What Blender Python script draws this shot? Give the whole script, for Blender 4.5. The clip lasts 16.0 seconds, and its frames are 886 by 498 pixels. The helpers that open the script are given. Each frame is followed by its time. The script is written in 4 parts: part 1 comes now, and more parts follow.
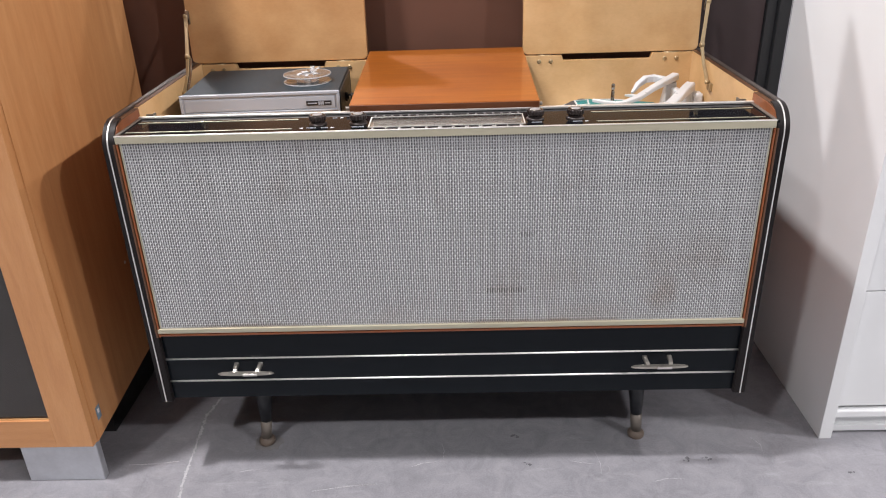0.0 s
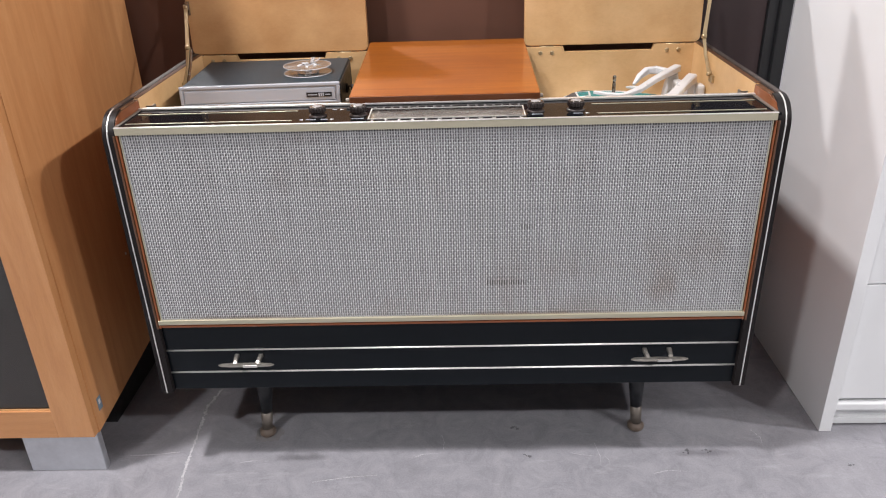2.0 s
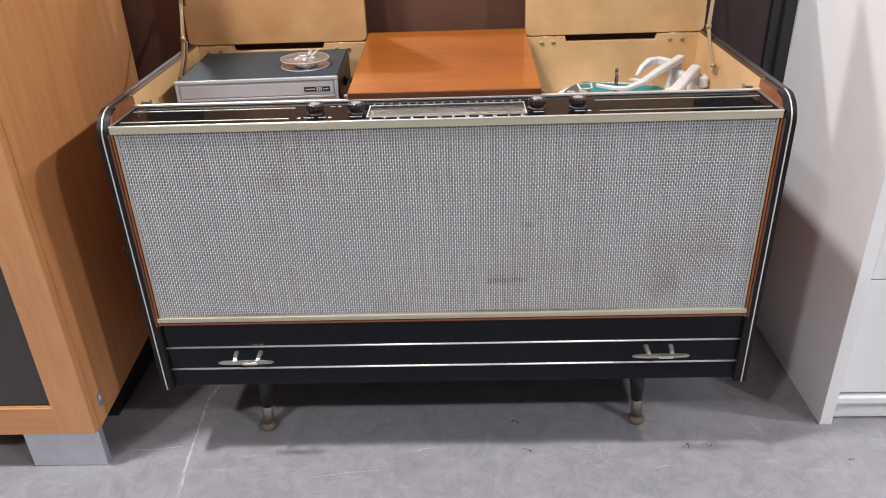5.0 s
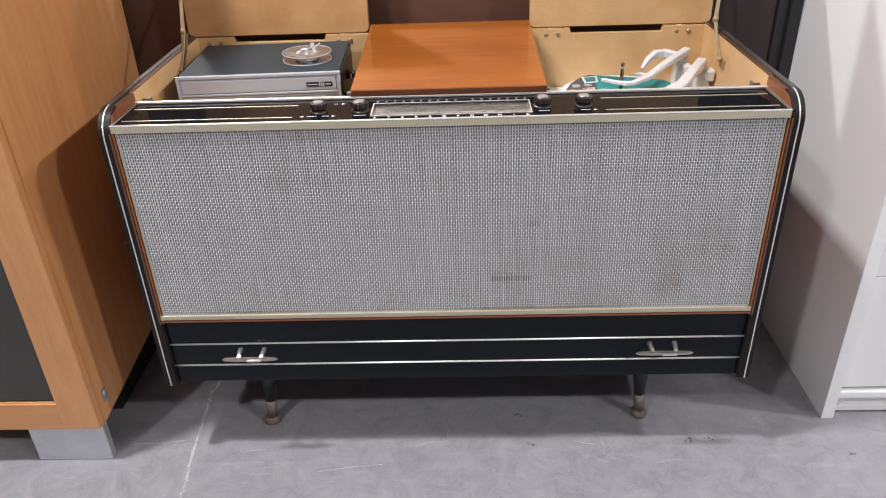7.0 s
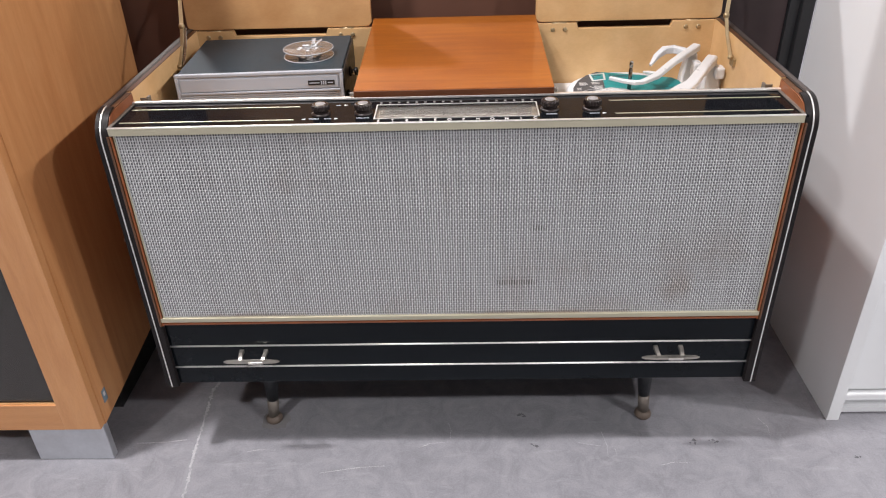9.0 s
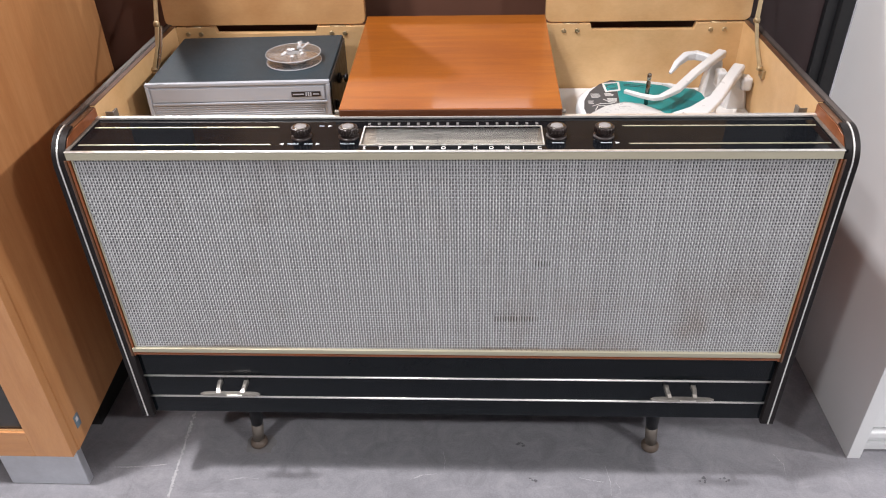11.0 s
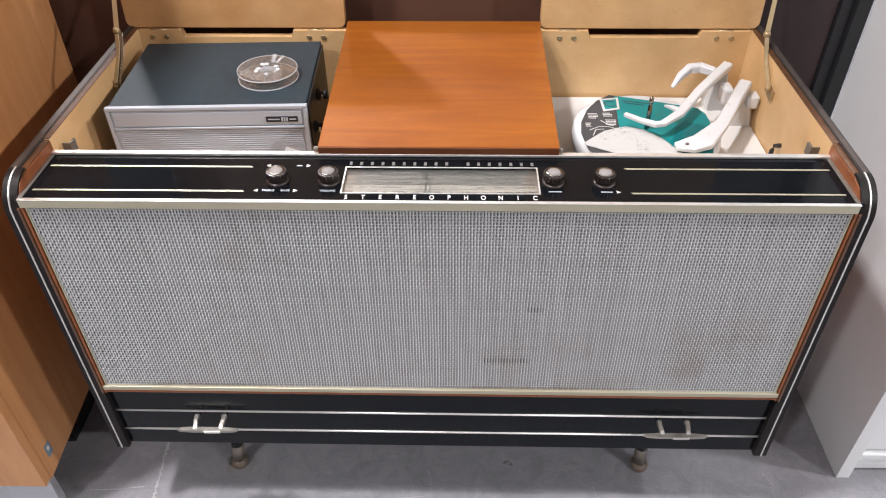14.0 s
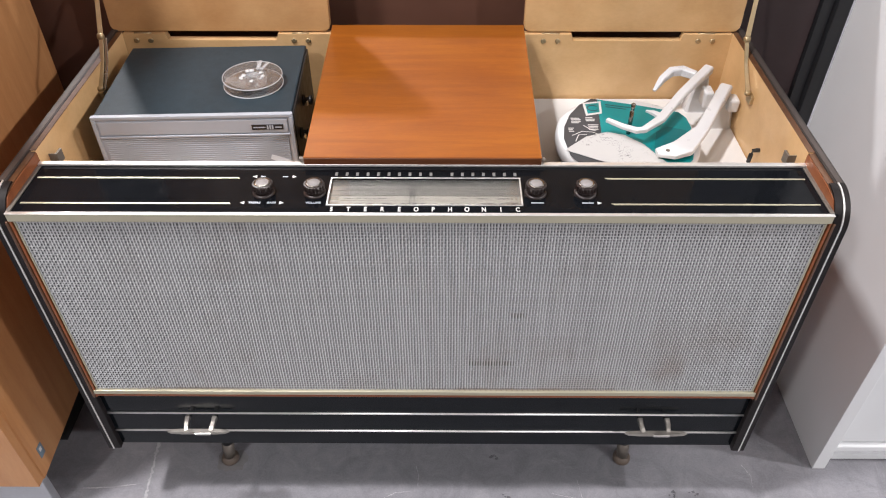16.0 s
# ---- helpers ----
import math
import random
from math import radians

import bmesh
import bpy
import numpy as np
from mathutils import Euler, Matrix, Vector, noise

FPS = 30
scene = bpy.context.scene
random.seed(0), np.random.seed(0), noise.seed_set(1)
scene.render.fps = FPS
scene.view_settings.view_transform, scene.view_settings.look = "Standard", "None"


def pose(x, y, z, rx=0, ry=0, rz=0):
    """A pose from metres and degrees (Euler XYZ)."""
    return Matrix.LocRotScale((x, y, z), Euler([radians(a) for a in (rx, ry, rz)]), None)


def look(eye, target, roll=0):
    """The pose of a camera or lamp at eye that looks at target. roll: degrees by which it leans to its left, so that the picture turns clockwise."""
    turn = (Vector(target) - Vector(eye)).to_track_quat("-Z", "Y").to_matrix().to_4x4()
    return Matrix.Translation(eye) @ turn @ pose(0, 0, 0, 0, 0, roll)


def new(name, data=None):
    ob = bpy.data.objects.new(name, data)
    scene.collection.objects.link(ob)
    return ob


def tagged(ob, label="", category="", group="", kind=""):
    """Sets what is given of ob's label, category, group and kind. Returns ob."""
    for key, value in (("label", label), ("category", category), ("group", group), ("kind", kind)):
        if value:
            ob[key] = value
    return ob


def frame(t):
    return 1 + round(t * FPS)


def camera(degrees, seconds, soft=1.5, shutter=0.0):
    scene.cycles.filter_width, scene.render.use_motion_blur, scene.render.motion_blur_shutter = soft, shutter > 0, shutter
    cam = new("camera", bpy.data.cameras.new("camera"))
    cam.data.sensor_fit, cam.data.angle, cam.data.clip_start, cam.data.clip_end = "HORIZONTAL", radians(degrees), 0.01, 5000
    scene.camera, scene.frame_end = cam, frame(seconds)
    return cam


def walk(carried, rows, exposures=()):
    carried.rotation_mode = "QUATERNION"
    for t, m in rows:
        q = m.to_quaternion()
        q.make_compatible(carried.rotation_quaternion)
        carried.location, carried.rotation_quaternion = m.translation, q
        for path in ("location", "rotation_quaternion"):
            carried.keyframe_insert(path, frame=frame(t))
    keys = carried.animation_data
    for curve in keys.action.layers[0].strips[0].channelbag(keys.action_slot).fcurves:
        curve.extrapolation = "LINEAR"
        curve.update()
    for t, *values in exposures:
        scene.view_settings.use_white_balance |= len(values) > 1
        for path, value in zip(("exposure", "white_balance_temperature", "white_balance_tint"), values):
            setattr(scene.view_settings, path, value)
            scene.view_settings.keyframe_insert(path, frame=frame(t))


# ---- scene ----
cam = camera(61.3, 16.0, soft=1.1)
PATH = [
    (0, (0.03, -1.404, 1.249), (-0.02, 0.401, 0.39), -1.9),
    (0.5, (0.033, -1.401, 1.249), (-0.024, 0.401, 0.384), -1.9),
    (1, (0.032, -1.405, 1.25), (-0.022, 0.396, 0.381), -1.8),
    (1.5, (0.038, -1.406, 1.249), (-0.02, 0.393, 0.377), -1.9),
    (2, (0.036, -1.402, 1.25), (-0.022, 0.393, 0.37), -1.9),
    (2.5, (0.032, -1.395, 1.254), (-0.025, 0.396, 0.366), -1.9),
    (3, (0.031, -1.391, 1.257), (-0.025, 0.396, 0.361), -1.9),
    (3.5, (0.033, -1.387, 1.265), (-0.025, 0.393, 0.355), -2.0),
    (4, (0.038, -1.381, 1.273), (-0.024, 0.394, 0.353), -2.1),
    (6.5, (0.032, -1.347, 1.314), (-0.027, 0.394, 0.332), -2.1),
    (7, (0.028, -1.339, 1.325), (-0.032, 0.394, 0.328), -2.1),
    (7.5, (0.022, -1.323, 1.336), (-0.035, 0.402, 0.327), -2.0),
    (8, (0.018, -1.308, 1.349), (-0.039, 0.409, 0.324), -2.0),
    (10.3, (0.028, -1.195, 1.366), (-0.044, 0.478, 0.272), -1.7),
    (10.5, (0.037, -1.163, 1.376), (-0.039, 0.501, 0.269), -1.7),
    (11, (0.048, -1.101, 1.404), (-0.042, 0.541, 0.266), -1.6),
    (11.5, (0.055, -1.053, 1.423), (-0.036, 0.577, 0.267), -1.1),
    (12, (0.065, -1.013, 1.439), (-0.028, 0.598, 0.257), -1.0),
    (12.5, (0.058, -0.988, 1.453), (-0.023, 0.599, 0.239), -0.8),
    (13, (0.052, -0.953, 1.471), (-0.015, 0.608, 0.223), -0.6),
    (13.5, (0.044, -0.937, 1.487), (-0.008, 0.61, 0.221), -0.6),
    (14, (0.034, -0.918, 1.511), (-0.007, 0.615, 0.227), -0.5),
    (14.5, (0.038, -0.908, 1.525), (0.007, 0.614, 0.229), -0.5),
    (15, (0.04, -0.901, 1.54), (0.017, 0.611, 0.231), -0.4),
    (15.5, (0.043, -0.903, 1.55), (0.027, 0.599, 0.23), -0.2),
    (16, (0.041, -0.901, 1.564), (0.03, 0.593, 0.235), -0.1),
]
walk(cam, [(t, look(eye, target, roll)) for t, eye, target, roll in PATH], [(0, -0.14), (8, -0.20), (11, -0.16), (12.5, -0.12), (16, -0.26)])

# ---- light: rows of high-bay lamps under a pale warehouse ceiling ----
def lamp(name, at, size, watts, colour=(1.0, 0.955, 0.965)):
    d = bpy.data.lights.new(name, "AREA")
    d.shape, d.size, d.size_y, d.energy, d.color = "RECTANGLE", size[0], size[1], watts, colour
    ob = new(name, d)
    ob.matrix_world = pose(*at)
    return ob


LAMP_Z = 5.0
for lx, ly, w in ((-2.6, -3.9, 205), (5.2, -3.9, 375), (-1.75, -0.6, 305), (5.2, -0.9, 335),
                  (-2.05, 3.6, 390), (5.2, 3.2, 210), (0.1, 6.9, 6.5)):
    lamp("high_bay_lamp", (lx, ly, LAMP_Z), (1.2, 0.45) if ly > 6 else (0.3, 0.3), w)

world = bpy.data.worlds.new("hall_air")
scene.world = world
world.use_nodes = True
world.node_tree.nodes["Background"].inputs[0].default_value = (0.5, 0.52, 0.55, 1)
world.node_tree.nodes["Background"].inputs[1].default_value = 0.0


# ---- materials ----
def nodes_of(name):
    m = bpy.data.materials.new(name)
    m.use_nodes = True
    t = m.node_tree
    return m, t, t.nodes["Principled BSDF"]


def coords(t, scale=(1, 1, 1), turn=(0, 0, 0)):
    c = t.nodes.new("ShaderNodeTexCoord")
    mp = t.nodes.new("ShaderNodeMapping")
    mp.inputs["Scale"].default_value = scale
    mp.inputs["Rotation"].default_value = turn
    t.links.new(c.outputs["Object"], mp.inputs["Vector"])
    return mp.outputs["Vector"]


def noise_tex(t, vec, scale, detail=4.0, rough=0.55, distort=0.0):
    n = t.nodes.new("ShaderNodeTexNoise")
    n.inputs["Scale"].default_value, n.inputs["Detail"].default_value = scale, detail
    n.inputs["Roughness"].default_value, n.inputs["Distortion"].default_value = rough, distort
    t.links.new(vec, n.inputs["Vector"])
    return n.outputs["Fac"]


def ramp(t, fac, stops):
    r = t.nodes.new("ShaderNodeValToRGB")
    e = r.color_ramp.elements
    while len(e) < len(stops):
        e.new(0.5)
    for el, (p, c) in zip(e, stops):
        el.position, el.color = p, (*c, 1)
    t.links.new(fac, r.inputs["Fac"])
    return r.outputs["Color"]


def mix(t, fac, a, b, how="MIX"):
    m = t.nodes.new("ShaderNodeMix")
    m.data_type, m.blend_type = "RGBA", how
    for sock, v in ((0, fac), (6, a), (7, b)):
        if isinstance(v, (int, float)):
            m.inputs[sock].default_value = v
        elif isinstance(v, tuple):
            m.inputs[sock].default_value = (*v, 1)
        else:
            t.links.new(v, m.inputs[sock])
    return m.outputs[2]


def bump(t, b, fac, strength, dist):
    n = t.nodes.new("ShaderNodeBump")
    n.inputs["Strength"].default_value, n.inputs["Distance"].default_value = strength, dist
    t.links.new(fac, n.inputs["Height"])
    t.links.new(n.outputs["Normal"], b.inputs["Normal"])


def plain(name, c, rough=0.5, metal=0.0, var=0.12, scale=30.0, rel=0.0, coat=0.0):
    """A surface of one colour with slight blotches, fine grain and uneven gloss."""
    m, t, b = nodes_of(name)
    v = coords(t)
    big, fine = noise_tex(t, v, scale * 0.12, 3), noise_tex(t, v, scale, 6)
    lo, hi = tuple(x * (1 - var) for x in c), tuple(min(1, x * (1 + var)) for x in c)
    col = mix(t, 0.35, ramp(t, big, [(0.3, lo), (0.7, hi)]), ramp(t, fine, [(0.3, lo), (0.7, hi)]))
    t.links.new(col, b.inputs["Base Color"])
    rr = ramp(t, fine, [(0.3, (max(0, rough - 0.06),) * 3), (0.7, (min(1, rough + 0.08),) * 3)])
    t.links.new(rr, b.inputs["Roughness"])
    b.inputs["Metallic"].default_value = metal
    b.inputs["Coat Weight"].default_value = coat
    b.inputs["Coat Roughness"].default_value = 0.08
    if rel:
        bump(t, b, fine, 0.5, rel)
    return m


def wood(name, dark, mid, light, grain=(6, 6, 0.7), rough=0.4, coat=0.0, coat_rough=0.15, fine=60, contrast=1.0, blotch=0.2, cloud_size=3.2):
    """Veneer: long streaks along one axis, pores, and broad clouds of tone."""
    m, t, b = nodes_of(name)
    v = coords(t, grain)
    v2 = coords(t)
    streak = noise_tex(t, v, 7, 8, 0.6, 0.6)
    pores = noise_tex(t, coords(t, tuple(g * 4 for g in grain)), fine * 0.5, 3, 0.7)
    cloud = noise_tex(t, v2, cloud_size, 4, 0.55)
    w = 0.22 * contrast
    c1 = ramp(t, streak, [(0.5 - w, dark), (0.5, mid), (0.5 + w, light)])
    c2 = mix(t, 0.14, c1, ramp(t, pores, [(0.35, tuple(x * 0.6 for x in dark)), (0.6, light)]))
    c3 = mix(t, blotch, c2, ramp(t, cloud, [(0.3, dark), (0.7, light)]))
    t.links.new(c3, b.inputs["Base Color"])
    b.inputs["Roughness"].default_value = rough
    b.inputs["Coat Weight"].default_value = coat
    b.inputs["Coat Roughness"].default_value = coat_rough
    bump(t, b, pores, 0.25, 0.0004)
    return m


def concrete():
    """Worn power-floated concrete: cloudy greys, pale scuffs, dark grime and fine grit."""
    m, t, b = nodes_of("concrete_floor")
    v = coords(t)
    big, mid, fine = noise_tex(t, v, 1.6, 5, 0.6, 0.4), noise_tex(t, v, 14, 9, 0.75, 1.0), noise_tex(t, v, 260, 3)
    c = ramp(t, big, [(0.3, (0.174, 0.173, 0.192)), (0.7, (0.257, 0.255, 0.278))])
    c = mix(t, 0.6, c, ramp(t, mid, [(0.32, (0.142, 0.140, 0.155)), (0.5, (0.219, 0.218, 0.237)), (0.68, (0.303, 0.301, 0.323))]))
    c = mix(t, 0.14, c, ramp(t, fine, [(0.3, (0.129, 0.130, 0.142)), (0.7, (0.386, 0.389, 0.413))]))
    scuff = noise_tex(t, coords(t, (1.2, 5, 1), (0, 0, 0.25)), 6, 10, 0.78, 0.6)
    c = mix(t, ramp(t, scuff, [(0.56, (0, 0, 0)), (0.72, (0.45, 0.45, 0.45))]), c, (0.386, 0.389, 0.413))
    grime = noise_tex(t, coords(t, (3, 1, 1), (0, 0, 0.1)), 4, 9, 0.75, 0.4)
    c = mix(t, ramp(t, grime, [(0.58, (0, 0, 0)), (0.75, (0.5, 0.5, 0.5))]), c, (0.109, 0.108, 0.117))
    scr = noise_tex(t, coords(t, (1, 16, 1), (0, 0, 0.9)), 9, 8, 0.8)
    c = mix(t, ramp(t, scr, [(0.70, (0, 0, 0)), (0.78, (0.5, 0.5, 0.5))]), c, (0.438, 0.441, 0.465))
    t.links.new(c, b.inputs["Base Color"])
    r = ramp(t, mid, [(0.3, (0.30,) * 3), (0.7, (0.50,) * 3)])
    t.links.new(r, b.inputs["Roughness"])
    b.inputs["Specular IOR Level"].default_value = 0.35
    bump(t, b, fine, 0.25, 0.0006)
    return m


def weave_mat(name, c, stain):
    m, t, b = nodes_of(name)
    v = coords(t)
    g = t.nodes.new("ShaderNodeNewGeometry")
    tone = ramp(t, g.outputs["Random Per Island"], [(0.0, tuple(x * 0.86 for x in c)), (1.0, tuple(min(1, x * 1.1) for x in c))])
    fibre = noise_tex(t, v, 420, 3)
    tone = mix(t, 0.2, tone, ramp(t, fibre, [(0.3, tuple(x * 0.6 for x in c)), (0.7, c)]))
    cloud = noise_tex(t, v, 5, 6, 0.7)
    tone = mix(t, ramp(t, cloud, [(0.54, (0, 0, 0)), (0.78, (0.4, 0.4, 0.4))]), tone, stain)
    # brown spill low on one side, and a grimy lower hem
    for cx, cz, rx, rz, amount in ((0.456, 0.470, 0.042, 0.056, 0.36), (0.50, 0.56, 0.10, 0.10, 0.10), (0.16, 0.405, 0.30, 0.011, 0.75), (-0.42, 0.405, 0.22, 0.010, 0.6), (0.30, 0.43, 0.12, 0.03, 0.18), (0.12, 0.484, 0.05, 0.02, 0.12)):
        mp = t.nodes.new("ShaderNodeMapping")
        mp.inputs["Location"].default_value = (-cx / rx, 0, -cz / rz)
        mp.inputs["Scale"].default_value = (1 / rx, 0, 1 / rz)
        tc = t.nodes.new("ShaderNodeTexCoord")
        t.links.new(tc.outputs["Object"], mp.inputs["Vector"])
        ln = t.nodes.new("ShaderNodeVectorMath")
        ln.operation = "LENGTH"
        t.links.new(mp.outputs["Vector"], ln.inputs[0])
        wob = t.nodes.new("ShaderNodeMath")
        wob.operation = "ADD"
        t.links.new(ln.outputs["Value"], wob.inputs[0])
        wn = t.nodes.new("ShaderNodeMath")
        wn.operation = "MULTIPLY"
        wn.inputs[1].default_value = 1.3
        t.links.new(noise_tex(t, v, 45, 5, 0.7), wn.inputs[0])
        t.links.new(wn.outputs[0], wob.inputs[1])
        hv = t.nodes.new("ShaderNodeMath")
        hv.operation = "MULTIPLY"
        hv.inputs[1].default_value = 0.5
        t.links.new(wob.outputs[0], hv.inputs[0])
        f = ramp(t, hv.outputs[0], [(0.42, (amount,) * 3), (0.80, (0, 0, 0))])
        tone = mix(t, f, tone, stain)
    t.links.new(tone, b.inputs["Base Color"])
    b.inputs["Roughness"].default_value = 0.75
    b.inputs["Sheen Weight"].default_value = 0.1
    return m


def clear(name, tint, rough, ior=1.49, trans=1.0):
    m, t, b = nodes_of(name)
    b.inputs["Base Color"].default_value = (*tint, 1)
    b.inputs["Roughness"].default_value, b.inputs["IOR"].default_value = rough, ior
    b.inputs["Transmission Weight"].default_value = trans
    return m


M_FLOOR = concrete()
M_WALL = plain("hall_plaster", (0.74, 0.73, 0.71), 0.8, scale=6)
M_CEIL = plain("hall_ceiling", (0.80, 0.79, 0.77), 0.85, scale=4)
M_BROWN = plain("brown_panel", (0.108, 0.045, 0.027), 0.62, scale=24, var=0.15, rel=0.0002)
M_BROWN_SHADED = plain("brown_panel_shaded", (0.046, 0.029, 0.030), 0.62, scale=24, var=0.15, rel=0.0002)
M_BLACKMETAL = plain("black_profile", (0.016, 0.017, 0.019), 0.4, scale=40)
M_BEECH = wood("beech_veneer", (0.41, 0.175, 0.064), (0.50, 0.235, 0.090), (0.58, 0.30, 0.130), (6, 6, 0.55), 0.38, 0.25, 0.25, contrast=1.05, blotch=0.30)
M_BEECH_H = wood("beech_veneer_cross", (0.41, 0.175, 0.064), (0.50, 0.235, 0.090), (0.58, 0.30, 0.130), (0.55, 7, 7), 0.38, 0.25, 0.25, contrast=1.3, blotch=0.12)
M_SMOKE = clear("smoked_glass", (0.06, 0.055, 0.05), 0.02, 1.5, 0.35)
M_BRUSHED = plain("brushed_aluminium", (0.62, 0.64, 0.67), 0.38, 0.85, scale=120)
M_BLACK = plain("black_plinth", (0.012, 0.012, 0.013), 0.6)
M_WHITE = plain("white_melamine", (0.74, 0.76, 0.77), 0.42, scale=14, var=0.03, rel=0.0001)
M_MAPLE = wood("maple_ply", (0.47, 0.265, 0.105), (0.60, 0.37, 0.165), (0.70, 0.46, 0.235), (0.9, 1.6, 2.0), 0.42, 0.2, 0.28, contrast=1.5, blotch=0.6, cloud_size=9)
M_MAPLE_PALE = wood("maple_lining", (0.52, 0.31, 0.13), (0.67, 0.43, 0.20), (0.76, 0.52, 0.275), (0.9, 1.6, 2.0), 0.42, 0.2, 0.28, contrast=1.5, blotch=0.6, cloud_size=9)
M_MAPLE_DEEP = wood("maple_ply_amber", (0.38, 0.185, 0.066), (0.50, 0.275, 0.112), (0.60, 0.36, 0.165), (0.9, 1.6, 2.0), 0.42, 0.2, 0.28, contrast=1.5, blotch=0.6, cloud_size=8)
M_TEAK = wood("mahogany_gloss", (0.165, 0.0375, 0.0035), (0.242, 0.066, 0.0052), (0.330, 0.107, 0.0090), (0.5, 6, 6), 0.5, 0.60, 0.075, contrast=1.2, blotch=0.32)
M_TEAK.node_tree.nodes["Principled BSDF"].inputs["Specular IOR Level"].default_value = 0.22
M_SIDEWOOD = wood("side_mahogany", (0.16, 0.046, 0.016), (0.23, 0.072, 0.025), (0.31, 0.108, 0.04), (7, 7, 0.6), 0.42, 0.18, 0.2)
M_BAND = wood("dark_band", (0.085, 0.027, 0.010), (0.125, 0.041, 0.015), (0.17, 0.060, 0.022), (0.8, 7, 7), 0.4, 0.2, 0.2)
M_STRIP = wood("strip_mahogany", (0.17, 0.045, 0.014), (0.24, 0.068, 0.020), (0.31, 0.095, 0.03), (0.6, 7, 7), 0.35, 0.3, 0.15)
M_SLATE = plain("slate_lacquer", (0.0105, 0.0125, 0.0155), 0.4, scale=60, var=0.1)
M_LACQUER = plain("slate_gloss", (0.0052, 0.0074, 0.0098), 0.12, scale=40, var=0.1)
M_LACQUER.node_tree.nodes["Principled BSDF"].inputs["Specular IOR Level"].default_value = 0.2
M_EDGE = plain("black_edging", (0.011, 0.009, 0.009), 0.42, scale=50, var=0.3)
M_EDGE.node_tree.nodes["Principled BSDF"].inputs["Specular IOR Level"].default_value = 0.2
M_EDGE_DULL = plain("worn_edging", (0.030, 0.024, 0.022), 0.5, scale=40, var=0.4)
M_RAIL = plain("worn_rail", (0.080, 0.065, 0.058), 0.42, 0.3, scale=45, var=0.35)
M_CHROME = plain("polished_nickel", (0.80, 0.78, 0.73), 0.34, 1.0, scale=80, var=0.06)
M_BRIGHT = plain("bright_bead", (0.88, 0.87, 0.84), 0.34, 0.8, scale=80, var=0.05)
M_DARKWOOD = wood("dark_moulding", (0.05, 0.020, 0.009), (0.09, 0.038, 0.016), (0.15, 0.068, 0.028), (7, 7, 0.6), 0.35, 0.3, 0.2)
M_GOLD = plain("champagne_metal", (0.555, 0.525, 0.395), 0.46, 0.7, scale=90, var=0.06)
M_BRASS = plain("dull_brass", (0.44, 0.34, 0.20), 0.38, 0.7, scale=90, var=0.2)
M_GLOSS = plain("black_acrylic", (0.0045, 0.0052, 0.0065), 0.06, scale=25, var=0.2)
M_GLOSS.node_tree.nodes["Principled BSDF"].inputs["Specular IOR Level"].default_value = 0.09
M_BACKCLOTH = plain("dark_baffle", (0.085, 0.085, 0.09), 0.9, scale=90)
M_BARE = plain("bare_baffle", (0.055, 0.048, 0.042), 0.9, scale=120)
M_WEAVE_V = weave_mat("weave_upright", (0.465, 0.475, 0.48), (0.20, 0.13, 0.075))
M_WEAVE_H = weave_mat("weave_cross", (0.43, 0.44, 0.45), (0.18, 0.12, 0.07))
M_CAP = plain("grey_cap", (0.21, 0.196, 0.19), 0.65, 0.0, scale=80)
M_DIMPRINT = plain("dull_silver_print", (0.11, 0.105, 0.10), 0.45)
M_KNOB = plain("bakelite_brown", (0.016, 0.010, 0.009), 0.36, scale=60, coat=0.08)
M_DIAL = plain("dial_cream", (0.165, 0.156, 0.137), 0.4, scale=50, var=0.05)
M_DIALGREY = plain("dial_grey", (0.075, 0.072, 0.066), 0.4, scale=50, var=0.1)
M_DIALDARK = plain("dial_dark", (0.038, 0.037, 0.035), 0.4, scale=50, var=0.1)
M_DIALTAN = plain("dial_tan", (0.105, 0.092, 0.076), 0.4, scale=50, var=0.1)
M_DIALPRINT = plain("faded_print", (0.045, 0.042, 0.04), 0.5, scale=50, var=0.2)
M_PRINT_W = plain("white_print", (0.60, 0.59, 0.57), 0.5)
M_PRINT_K = plain("dark_print", (0.025, 0.025, 0.027), 0.5)
M_HANDLE = plain("worn_nickel", (0.43, 0.41, 0.375), 0.38, 0.95, scale=80, var=0.2)
M_SMOKYMETAL = plain("dark_nickel", (0.30, 0.28, 0.25), 0.22, 1.0, scale=80, var=0.2)
M_FERRULE = plain("grey_ferrule", (0.17, 0.15, 0.128), 0.45, 0.35, scale=70, var=0.2)
M_FOOT = plain("brown_glide", (0.13, 0.10, 0.078), 0.5, scale=80, var=0.3)
M_VINYL = plain("slate_vinyl", (0.025, 0.040, 0.051), 0.42, scale=500, var=0.15, rel=0.0004)
M_VINYL.node_tree.nodes["Principled BSDF"].inputs["Specular IOR Level"].default_value = 0.22
M_SILVERP = plain("silver_grey_plastic", (0.41, 0.44, 0.49), 0.4, 0.1, scale=60, var=0.04)
M_BLACKP = plain("black_plastic", (0.012, 0.012, 0.013), 0.4, scale=60)
M_PANE = clear("dial_pane", (0.95, 0.95, 0.93), 0.02, 1.2)
M_CLEAR = clear("clear_styrene", (0.97, 0.975, 0.98), 0.05, 1.45, 0.97)
M_RIM = clear("rim_styrene", (0.95, 0.96, 0.97), 0.15, 1.49, 0.5)
M_FILM = clear("smoky_styrene", (0.90, 0.90, 0.90), 0.1, 1.3, 0.9)
M_FROST = plain("milky_plastic", (0.62, 0.63, 0.65), 0.3, scale=60, var=0.05)
